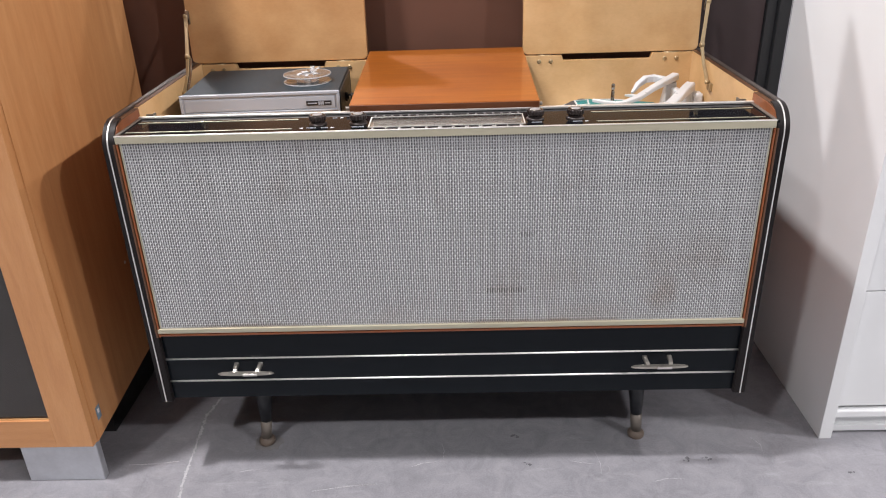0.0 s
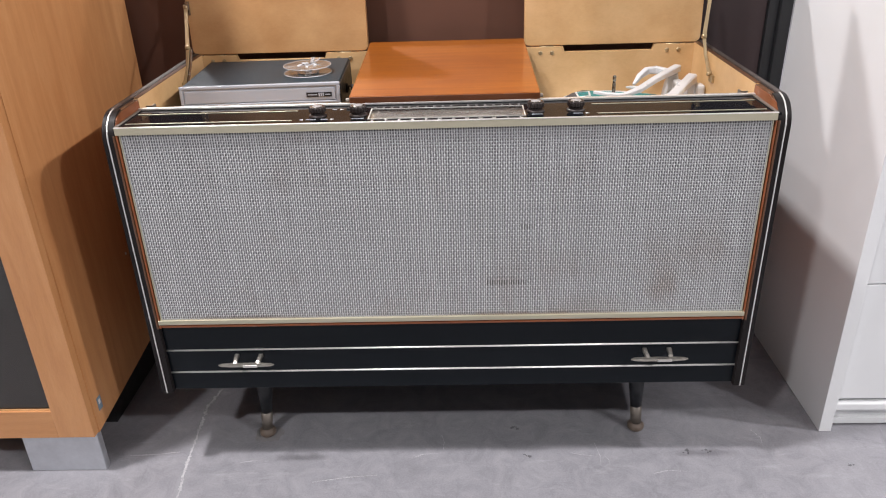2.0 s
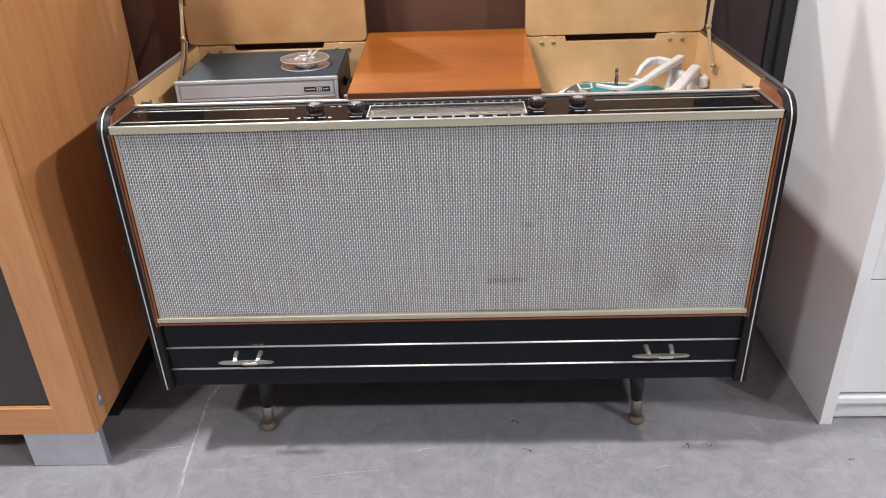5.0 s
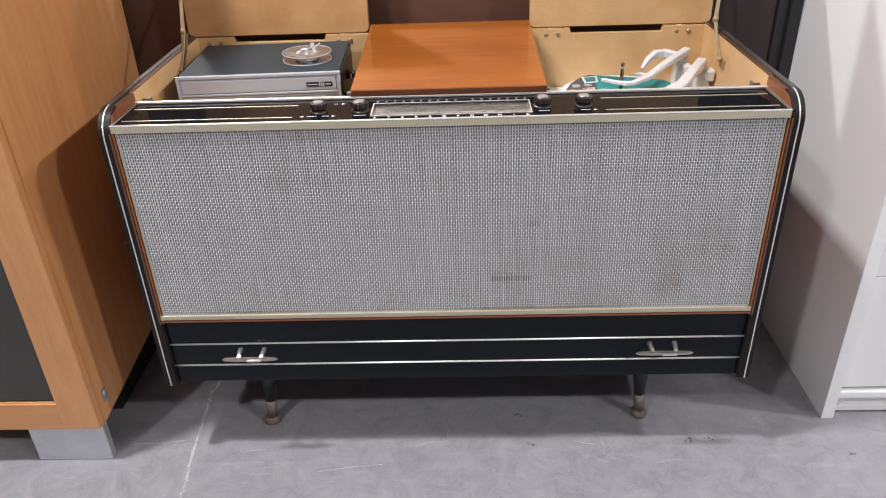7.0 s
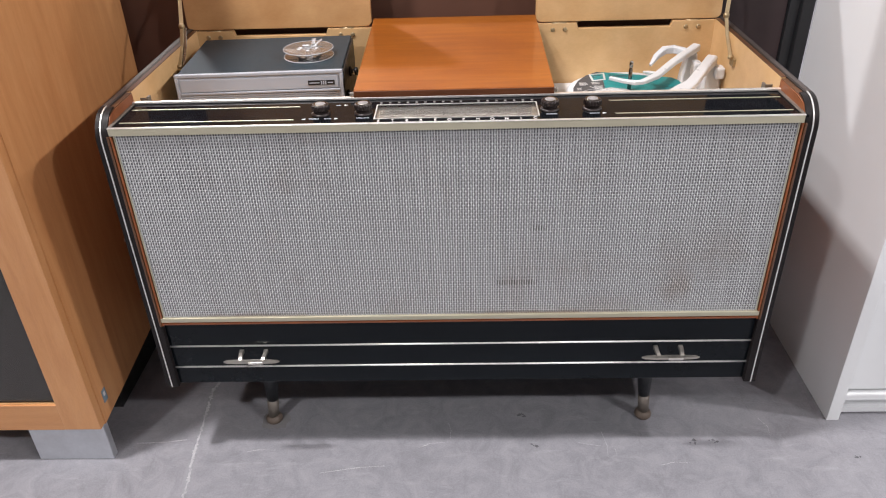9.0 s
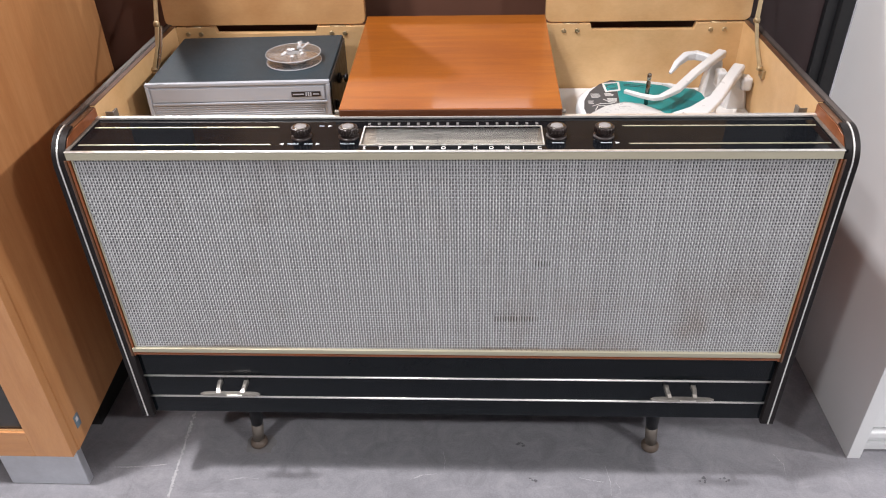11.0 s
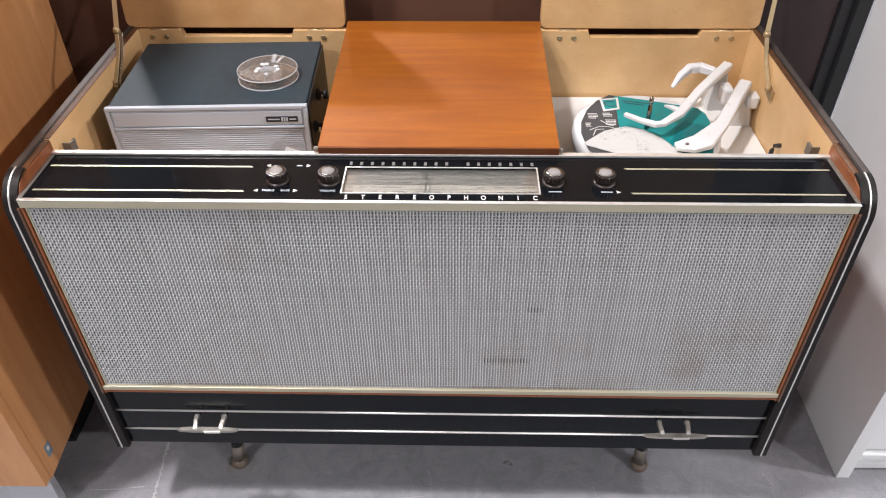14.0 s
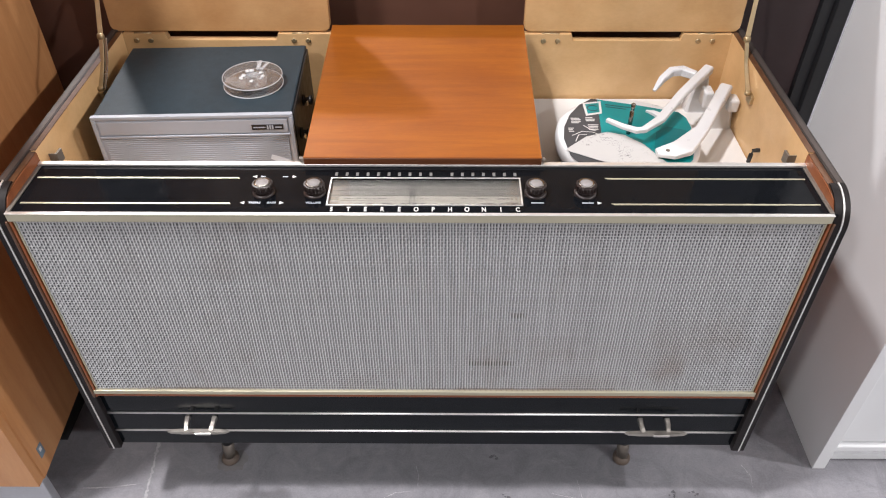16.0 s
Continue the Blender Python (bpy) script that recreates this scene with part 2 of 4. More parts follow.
M_MILK = clear("milky_styrene", (0.93, 0.94, 0.95), 0.22, 1.42, 0.75)
M_WHITEP = plain("white_plastic", (0.62, 0.622, 0.625), 0.32, scale=40, var=0.03)
M_BOARD = plain("white_board", (0.72, 0.715, 0.70), 0.5, scale=30, var=0.04)
M_TEAL = plain("teal_print", (0.0, 0.20, 0.205), 0.4, scale=70, var=0.08)
M_TEALDARK = plain("deep_teal_print", (0.0, 0.13, 0.14), 0.4, scale=70, var=0.08)
M_CARD = plain("black_card", (0.042, 0.045, 0.050), 0.45, scale=70, var=0.2)


def print_paper():
    m, t, b = nodes_of("line_drawn_paper")
    v = coords(t)
    a = noise_tex(t, v, 38, 2, 0.4, 2.5)
    band = ramp(t, a, [(0.480, (0, 0, 0)), (0.496, (0.85, 0.85, 0.85)), (0.515, (0, 0, 0))])
    b2 = ramp(t, noise_tex(t, v, 21, 1), [(0.45, (0, 0, 0)), (0.56, (1, 1, 1))])
    c = mix(t, mix(t, 1.0, band, b2, "MULTIPLY"), (0.43, 0.42, 0.405), (0.08, 0.088, 0.085))
    t.links.new(c, b.inputs["Base Color"])
    b.inputs["Roughness"].default_value = 0.65
    return m


M_PRINTPAPER = print_paper()
M_CHALK = plain("chalk", (0.37, 0.37, 0.385), 0.9, scale=220, var=0.35)
M_STAIN = plain("dark_scuff", (0.10, 0.10, 0.11), 0.7, scale=120, var=0.3)
M_BLUE = plain("blue_grey_sticker", (0.14, 0.20, 0.25), 0.4)


# ---- mesh helpers ----
def link(name, bm, mat, parent=None, label="", smooth=False):
    me = bpy.data.meshes.new(name)
    bm.normal_update()
    bm.to_mesh(me)
    bm.free()
    me.materials.append(mat)
    if smooth:
        for p in me.polygons:
            p.use_smooth = True
    ob = new(name, me)
    if parent is not None:
        ob.parent = parent
    if label:
        ob["label"] = label
    return ob


part = link


def thing(name, label, category, group="", kind="", at=None):
    ob = new(name)
    ob.empty_display_size = 0.05
    if at is not None:
        ob.matrix_world = at
    return tagged(ob, label, category, group, kind)


def box(x0, x1, y0, y1, z0, z1, bev=0.0, seg=2):
    bm = bmesh.new()
    m = Matrix.LocRotScale(((x0 + x1) / 2, (y0 + y1) / 2, (z0 + z1) / 2), None, (x1 - x0, y1 - y0, z1 - z0))
    bmesh.ops.create_cube(bm, size=1, matrix=m)
    if bev:
        bmesh.ops.bevel(bm, geom=bm.edges[:], offset=bev, segments=seg, affect="EDGES", profile=0.5)
    return bm


def lathe(profile, steps=40, m=Matrix.Identity(4), caps=True):
    """Turn (radius, height) pairs round the z axis."""
    bm = bmesh.new()
    rings = []
    for r, z in profile:
        rings.append([bm.verts.new(m @ Vector((r * math.cos(a), r * math.sin(a), z))) for a in (2 * math.pi * k / steps for k in range(steps))])
    for a, b in zip(rings, rings[1:]):
        for k in range(steps):
            bm.faces.new((a[k], a[(k + 1) % steps], b[(k + 1) % steps], b[k]))
    if caps:
        bm.faces.new(rings[0][::-1])
        bm.faces.new(rings[-1])
    bmesh.ops.recalc_face_normals(bm, faces=bm.faces[:])
    return bm


def prism(outline, axis, lo, hi, bev=0.0):
    """Push an outline of (a, b) pairs along an axis: x takes (y, z), y takes (x, z), z takes (x, y)."""
    bm = bmesh.new()

    def v(a, b, c):
        return {"x": (c, a, b), "y": (a, c, b), "z": (a, b, c)}[axis]
    low = [bm.verts.new(v(a, b, lo)) for a, b in outline]
    high = [bm.verts.new(v(a, b, hi)) for a, b in outline]
    n = len(outline)
    bm.faces.new(low)
    bm.faces.new(high[::-1])
    for k in range(n):
        bm.faces.new((low[k], high[k], high[(k + 1) % n], low[(k + 1) % n]))
    bmesh.ops.recalc_face_normals(bm, faces=bm.faces[:])
    if bev:
        bmesh.ops.bevel(bm, geom=bm.edges[:], offset=bev, segments=2, affect="EDGES")
    return bm


def tube(points, radius, sides=10, flat=1.0):
    """A rod along points; radius may be one number or one a point; flat squeezes it."""
    bm = bmesh.new()
    pts = [Vector(p) for p in points]
    rad = radius if isinstance(radius, (list, tuple)) else [radius] * len(pts)
    rings = []
    up = Vector((0, 0, 1))
    for k, p in enumerate(pts):
        d = (pts[min(k + 1, len(pts) - 1)] - pts[max(k - 1, 0)]).normalized()
        ref = up if abs(d.dot(up)) < 0.95 else Vector((1, 0, 0))
        s = d.cross(ref).normalized()
        u = s.cross(d).normalized()
        rings.append([bm.verts.new(p + s * rad[k] * math.cos(a) + u * rad[k] * flat * math.sin(a)) for a in (2 * math.pi * i / sides for i in range(sides))])
    for a, b in zip(rings, rings[1:]):
        for i in range(sides):
            bm.faces.new((a[i], a[(i + 1) % sides], b[(i + 1) % sides], b[i]))
    bm.faces.new(rings[0][::-1])
    bm.faces.new(rings[-1])
    bmesh.ops.recalc_face_normals(bm, faces=bm.faces[:])
    return bm


def bar(points, half_w, half_h, up=Vector((0, 0, 1))):
    """A moulded bar with a chamfered rectangular section along points."""
    bm = bmesh.new()
    pts = [Vector(p) for p in points]
    rings = []
    for k, p in enumerate(pts):
        d = (pts[min(k + 1, len(pts) - 1)] - pts[max(k - 1, 0)]).normalized()
        s = d.cross(up).normalized()
        u = s.cross(d).normalized()
        w, h = half_w[k], half_h[k]
        c = min(w, h) * 0.3
        rings.append([bm.verts.new(p + s * a + u * b) for a, b in ((-w, -h + c), (-w, h - c), (-w + c, h), (w - c, h), (w, h - c), (w, -h + c), (w - c, -h), (-w + c, -h))])
    for a, b in zip(rings, rings[1:]):
        for i in range(8):
            bm.faces.new((a[i], a[(i + 1) % 8], b[(i + 1) % 8], b[i]))
    bm.faces.new(rings[0])
    bm.faces.new(rings[-1])
    bmesh.ops.recalc_face_normals(bm, faces=bm.faces[:])
    return bm


def words(text, size, mat, parent, m, name="lettering", spacing=1.0, width=None):
    cu = bpy.data.curves.new(name, "FONT")
    cu.body, cu.size, cu.align_x, cu.align_y, cu.extrude, cu.offset = text, size, "CENTER", "CENTER", 0.0002, size * 0.027
    tmp = bpy.data.objects.new(name, cu)
    me = bpy.data.meshes.new_from_object(tmp)
    bpy.data.objects.remove(tmp)
    if width:
        xs = [v.co.x for v in me.vertices]
        k = width / (max(xs) - min(xs))
        for v in me.vertices:
            v.co.x *= k
    me.materials.clear()
    me.materials.append(mat)
    ob = new(name, me)
    ob.parent = parent
    ob.matrix_local = m
    return ob


def arc(cx, cy, r, a0, a1, n=10):
    return [(cx + r * math.cos(radians(a0 + (a1 - a0) * k / n)), cy + r * math.sin(radians(a0 + (a1 - a0) * k / n))) for k in range(n + 1)]


# ---- the hall ----
def structure(name, bm, mat, label, category):
    return tagged(link(name, bm, mat), label, category, kind="structure")


structure("floor", box(-12, 12, -10, 12, -0.12, 0), M_FLOOR, "scuffed grey concrete warehouse floor with fine scratches", "floor")
# ceiling and walls are out of view, added pale to bounce fill light
structure("ceiling", box(-12, 12, -10, 12, 5.35, 5.5), M_CEIL, "unseen plain ceiling closing the hall, pale for bounced fill", "ceiling")
structure("wall_north", box(-12, 12, 12, 12.2, -0.12, 5.5), M_WALL, "unseen plain wall closing the hall, pale for bounced fill", "wall")
structure("wall_south", box(-12, 12, -10.2, -10, -0.12, 5.5), M_WALL, "unseen plain wall closing the hall, pale for bounced fill", "wall")
structure("wall_west", box(-12.2, -12, -10.2, 12.2, -0.12, 5.5), M_WALL, "unseen plain wall closing the hall, pale for bounced fill", "wall")
structure("wall_east", box(12, 12.2, -10.2, 12.2, -0.12, 5.5), M_WALL, "unseen plain wall closing the hall, pale for bounced fill", "wall")


# ---- furniture behind the console ----
def brown_panel():
    e = thing("brown_panel", "dark brown furniture back panel standing behind the console", "panel")
    part("board", box(-0.98, 0.6595, 0.665, 0.69, 0.0, 1.10, 0.001), M_BROWN, e)
    # right end of the panel: shade beside the lid painted as darker brown
    part("shaded_end", box(0.6605, 0.8455, 0.667, 0.69, 0.0, 1.10, 0.001), M_BROWN_SHADED, e, "right end of the panel, shade put into its colour")
    return e


def black_profile():
    e = thing("black_upright", "black metal upright profile beside a white wardrobe", "upright")
    part("wide_face", box(0.847, 0.872, 0.655, 0.70, 0.0, 1.9, 0.001), M_BLACKMETAL, e)
    part("ridge", box(0.8725, 0.9040, 0.640, 0.70, 0.0, 1.9, 0.003), M_BLACKMETAL, e)
    return e


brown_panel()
black_profile()


# ---- beech cabinet with a smoked glass door ----
def beech_cabinet():
    e = thing("beech_cabinet", "orange beech veneer cabinet with smoked glass door on silver feet", "cabinet")
    X, F, B = -0.834, -0.022, 0.61
    part("side_panel", prism([(F, 0.107), (B, 0.172), (B, 1.95), (F, 1.95)], "x", X - 0.022, X, 0.0015), M_BEECH, e)
    part("side_panel", box(X - 0.80, X - 0.778, F, B, 0.112, 1.95, 0.0015), M_BEECH, e)
    part("bottom_panel", box(X - 0.777, X - 0.0235, F + 0.004, B, 0.113, 0.135), M_BEECH_H, e)
    part("top_panel", box(X - 0.777, X - 0.0235, F, B, 1.928, 1.949), M_BEECH_H, e)
    part("back_panel", box(X - 0.777, X - 0.0235, B - 0.012, B - 0.001, 0.136, 1.927), M_BEECH, e)
    door = part("door", box(X - 0.086, X - 0.0008, F - 0.022, F - 0.0015, 0.112, 1.95, 0.0008), M_BEECH, e, "beech door frame round smoked glass")
    part("stile", box(X - 0.80, X - 0.71, F - 0.022, F - 0.0015, 0.112, 1.95, 0.0018), M_BEECH, door)
    part("rail", box(X - 0.7095, X - 0.0861, F - 0.022, F - 0.0015, 0.112, 0.187, 0.0004), M_BEECH_H, door)
    part("rail", box(X - 0.7095, X - 0.0865, F - 0.022, F - 0.0015, 1.87, 1.95, 0.0018), M_BEECH_H, door)
    part("bead", box(X - 0.7090, X - 0.0870, F - 0.0165, F - 0.0150, 0.1875, 0.1905), M_MAPLE, door)
    part("glass_pane", box(X - 0.709, X - 0.087, F - 0.012, F - 0.007, 0.191, 1.869), M_SMOKE, door, "dark smoked glass pane")
    part("shelf", box(X - 0.776, X - 0.0245, F + 0.05, B - 0.014, 0.62, 0.64, 0.001), M_BEECH_H, e)
    for x0, y0 in ((-1.020, -0.030), (-1.60, -0.030), (-1.020, 0.56), (-1.60, 0.56)):
        part("foot", box(x0, x0 + 0.182, y0, y0 + 0.022, 0.0, 0.1105, 0.002), M_BRUSHED, e, "brushed silver block foot")
    part("plinth", box(-1.55, -0.886, 0.150, 0.58, 0.0, 0.1105), M_BLACK, e, "black recessed plinth")
    st = part("sticker", box(X + 0.0004, X + 0.0012, 0.000, 0.019, 0.153, 0.188), M_BLUE, e, "small blue-grey sticker")
    part("sticker_mark", box(X + 0.0014, X + 0.0018, 0.005, 0.013, 0.170, 0.181), M_PRINT_W, st)
    for y, z in ((0.42, 0.30), (0.30, 0.42)):
        part("screw_cap", lathe([(0.0, 0.0), (0.004, 0.0), (0.004, 0.0012), (0.0, 0.0016)], 12, pose(X, y, z, 0, 90, 0), False), M_PRINT_W, e)
    return e


beech_cabinet()


# ---- white wardrobe with drawers ----
def white_wardrobe():
    e = thing("white_wardrobe", "white melamine wardrobe with drawers standing on the floor", "wardrobe")
    X = 0.9048
    part("side_panel", box(X, X + 0.030, 0.080, 0.637, 0.0, 1.95, 0.0012), M_WHITE, e)
    part("side_panel", box(X + 0.80, X + 0.83, 0.080, 0.637, 0.0, 1.95, 0.0012), M_WHITE, e)
    part("back_panel", box(X + 0.031, X + 0.799, 0.622, 0.636, 0.02, 1.94), M_WHITE, e)
    part("top_panel", box(X + 0.031, X + 0.799, 0.082, 0.620, 1.92, 1.949), M_WHITE, e)
    z = 0.084
    for z1 in (0.405, 0.73, 1.06, 1.9):
        d = part("drawer_front" if z1 < 1.5 else "door", box(X + 0.033, X + 0.797, 0.098, 0.116, z + 0.0015, z1 - 0.0015, 0.0012), M_WHITE, e)
        z = z1
    part("lower_ledge", box(X + 0.031, X + 0.799, 0.090, 0.118, 0.054, 0.076, 0.004), M_WHITE, e)
    part("plinth", box(X + 0.031, X + 0.799, 0.116, 0.130, 0.004, 0.0535), M_WHITE, e)
    part("plinth_rail", box(X + 0.031, X + 0.799, 0.104, 0.115, 0.004, 0.021, 0.001), M_WHITE, e)
    return e


white_wardrobe()


# ---- the stereo console ----
W_OUT, W_IN = 0.6652, 0.642          # half widths, outside and inside the side panels
TOP, BASE, DEPTH = 0.864, 0.212, 0.585
FLOOR_Z = 0.700                     # compartment floor


def side_outline(inset=0.0):
    """Profile of a side panel: upright front, rounded shoulder, level top."""
    r = 0.052 - inset
    f, t = -0.010 + inset, TOP - inset
    return [(DEPTH, BASE), (f, BASE)] + arc(f + r, t - r, r, 180, 90, 26) + [(DEPTH, t)]


def ribbon(outline, x0, x1, thick):
    """A band laid round an open outline in the (y, z) plane."""
    bm = bmesh.new()
    pts = [Vector((0, a, b)) for a, b in outline]
    rows = []
    for k, p in enumerate(pts):
        d = (pts[min(k + 1, len(pts) - 1)] - pts[max(k - 1, 0)]).normalized()
        n = Vector((0, -d.z, d.y))
        rows.append([bm.verts.new((x, q.y, q.z)) for x, q in ((x0, p), (x1, p), (x1, p + n * thick), (x0, p + n * thick))])
    for a, b in zip(rows, rows[1:]):
        for i in range(4):
            bm.faces.new((a[i], a[(i + 1) % 4], b[(i + 1) % 4], b[i]))
    bm.faces.new(rows[0])
    bm.faces.new(rows[-1])
    bmesh.ops.recalc_face_normals(bm, faces=bm.faces[:])
    return bm


def weave(name, mat, parent, upright):
    """Plain weave of flat threads; a few cross threads are broken away."""
    nx, nz = 250, 69
    px, pz = 1.262 / nx, 0.4255 / nz
    x0, z0, y0, amp = -0.6335 + px / 2, 0.404 + pz / 2, -0.0066, 0.0006
    rng = random.Random(5)
    verts, faces = [], []
    gaps = [(0.084, 0.164, 0.4755, 0.4905), (0.156, 0.180, 0.605, 0.619)]
    if upright:
        for i in range(nx):
            wob = rng.uniform(-0.0002, 0.0002)
            half = px * rng.uniform(0.315, 0.345)
            base = len(verts)
            for j in range(-1, nz + 1):
                x = x0 + i * px + wob + 0.0003 * math.sin(j * 0.21 + i)
                over = (i + j) % 2
                y = y0 - amp * (1 if over else -1)
                z = z0 + (j + 0.5) * pz
                z = min(max(z, 0.402), 0.829)
                hw = half * (1.0 if over else 0.80)
                verts += [(x - hw, y + 0.0005, z), (x, y, z), (x + hw, y + 0.0005, z)]
            for j in range(nz + 1):
                a = base + 3 * j
                faces += [(a, a + 1, a + 4, a + 3), (a + 1, a + 2, a + 5, a + 4)]
    else:
        for j in range(nz):
            half = pz * rng.uniform(0.17, 0.20)
            wob = rng.uniform(-0.00025, 0.00025)
            z = z0 + j * pz + wob
            prev = None
            for i in range(nx):
                x = x0 + i * px
                sag = 0.0004 * math.sin(i * 0.13 + j * 1.7)
                if any(a < x < b and c < z < d for a, b, c, d in gaps):
                    prev = None
                    continue
                y = y0 + amp * (1 if (i + j) % 2 else -1)
                a = len(verts)
                verts += [(x, y + 0.0006, z + sag - half), (x, y, z + sag), (x, y + 0.0006, z + sag + half)]
                if prev is not None:
                    faces += [(prev, a, a + 1, prev + 1), (prev + 1, a + 1, a + 2, prev + 2)]
                prev = a
    me = bpy.data.meshes.new(name)
    me.from_pydata(verts, [], faces)
    me.materials.append(mat)
    ob = new(name, me)
    ob.parent = parent
    ob["kind"] = "stuff"
    return ob


def console_handle(parent, x):
    zb, yb = 0.2990, -0.030
    bm = bmesh.new()
    prof = [(-0.062, 0.0012, 0.0010), (-0.055, 0.0045, 0.0024), (-0.032, 0.0058, 0.0034), (0.032, 0.0058, 0.0034), (0.055, 0.0045, 0.0024), (0.062, 0.0012, 0.0010)]
    rings = [[bm.verts.new((x + dx, yb + a * ry, zb + b * rz)) for a, b in ((-1, -0.5), (-0.7, 0.8), (0.7, 1), (1, 0.4), (0.8, -1), (-0.6, -1))] for dx, ry, rz in prof]
    for a, b in zip(rings, rings[1:]):
        for k in range(6):
            bm.faces.new((a[k], a[(k + 1) % 6], b[(k + 1) % 6], b[k]))
    bm.faces.new(rings[0])
    bm.faces.new(rings[-1])
    bmesh.ops.recalc_face_normals(bm, faces=bm.faces[:])
    h = part("handle", bm, M_HANDLE, parent, "pointed dark nickel bar handle on two posts")
    part("grip", box(x - 0.006, x + 0.026, yb - 0.0072, yb - 0.0040, zb - 0.0030, zb + 0.0030, 0.001), M_CHROME, h, "brighter nickel strip on the bar, right of centre")
    for s in (-0.027, 0.027):
        part("post", bar([(x + s * 1.0, 0.001, 0.3050), (x + s * 1.0, -0.012, 0.3045), (x + s * 0.95, -0.022, 0.3025), (x + s * 0.92, -0.028, 0.2995)], [0.0052, 0.0045, 0.0045, 0.005], [0.0045, 0.004, 0.004, 0.004]), M_HANDLE, h)


def console_leg(parent, x, y, lean_x, lean_y):
    tx, ty = x - lean_x, y - lean_y
    leg = part("leg", tube([(tx, ty, BASE + 0.002), (x - lean_x * 0.3, y - lean_y * 0.3, 0.066)], [0.025, 0.0135], 20), M_SLATE, parent, "tapered black leg", True)
    part("ferrule", tube([(x - lean_x * 0.32, y - lean_y * 0.32, 0.068), (x, y, 0.018)], [0.0142, 0.0132], 20), M_FERRULE, leg, "worn grey metal ferrule", True)
    part("glide", lathe([(0.0125, 0.020), (0.0175, 0.0155), (0.0205, 0.011), (0.0205, 0.004), (0.018, 0.0)], 24, Matrix.Translation((x, y, 0))), M_FOOT, leg, "brown floor glide", True)


def knob(parent, x, y, z):
    """Ribbed knob on a collar, with a pale cap set in a thin ring."""
    rib = bmesh.new()
    n = 72
    rings = []
    for r, h, ribbed in ((0.0140, 0, 0), (0.0140, 0.007, 0), (0.0162, 0.009, 1), (0.0172, 0.010, 1), (0.0168, 0.017, 1), (0.0155, 0.0188, 0), (0.0120, 0.0193, 0)):
        rings.append([rib.verts.new((x + (r - (0.0011 if ribbed and (k // 2) % 2 else 0)) * math.cos(2 * math.pi * k / n), y + (r - (0.0011 if ribbed and (k // 2) % 2 else 0)) * math.sin(2 * math.pi * k / n), z + h)) for k in range(n)])
    for a, b in zip(rings, rings[1:]):
        for k in range(n):
            rib.faces.new((a[k], a[(k + 1) % n], b[(k + 1) % n], b[k]))
    rib.faces.new(rings[-1])
    k = part("knob", rib, M_KNOB, parent, "ribbed dark brown control knob")
    at = Matrix.Translation((x, y, z))
    part("cap_ring", lathe([(0.0102, 0.0194), (0.0128, 0.0194), (0.0126, 0.0203), (0.0104, 0.0203)], 36, at, False), M_SMOKYMETAL, k, "thin metal ring", True)
    part("knob_cap", lathe([(0.0101, 0.0194), (0.0098, 0.0203), (0.0, 0.0205)], 32, at, False), M_CAP, k, "pale grey knob cap", True)
    part("collar", lathe([(0.0178, 0.0), (0.0178, 0.002), (0.0150, 0.0036), (0.0142, 0.0036)], 32, at, False), M_KNOB, k, "", True)


def lid(parent, x0, x1, lean, mat):
    """An open lid standing on the hinge line, leaning back a little."""
    m = pose(0, 0.590, TOP - 0.002, -lean)
    t, hgt, r = 0.017, 0.452, 0.014
    out = [(x1, hgt), (x0, hgt)] + arc(x0 + r, r, r, 180, 270, 6) + arc(x1 - r, r, r, 270, 360, 6)
    bm = prism(out, "y", -t, 0.0, 0.001)
    bm.transform(m)
    ob = part("lid", bm, mat, parent, "open maple-faced lid leaning back")
    edge = prism(out, "y", 0.0006, 0.0022)
    edge.transform(m)
    part("outer_veneer", edge, M_SIDEWOOD, ob)
    return ob


def hinge(parent, x):
    h = part("hinge", tube([(x - 0.018, 0.570, TOP - 0.0045), (x + 0.018, 0.570, TOP - 0.0045)], 0.0026, 10), M_BRASS, parent, "small brass butt hinge", True)
    for s in (-0.015, 0.015):
        part("screw", lathe([(0.0056, 0.0), (0.0052, 0.0016), (0.0030, 0.0020), (0.0, 0.0012)], 14, pose(x + s, 0.5662, TOP - 0.0185, 90, 0, 0), False), M_BRASS, h, "", True)


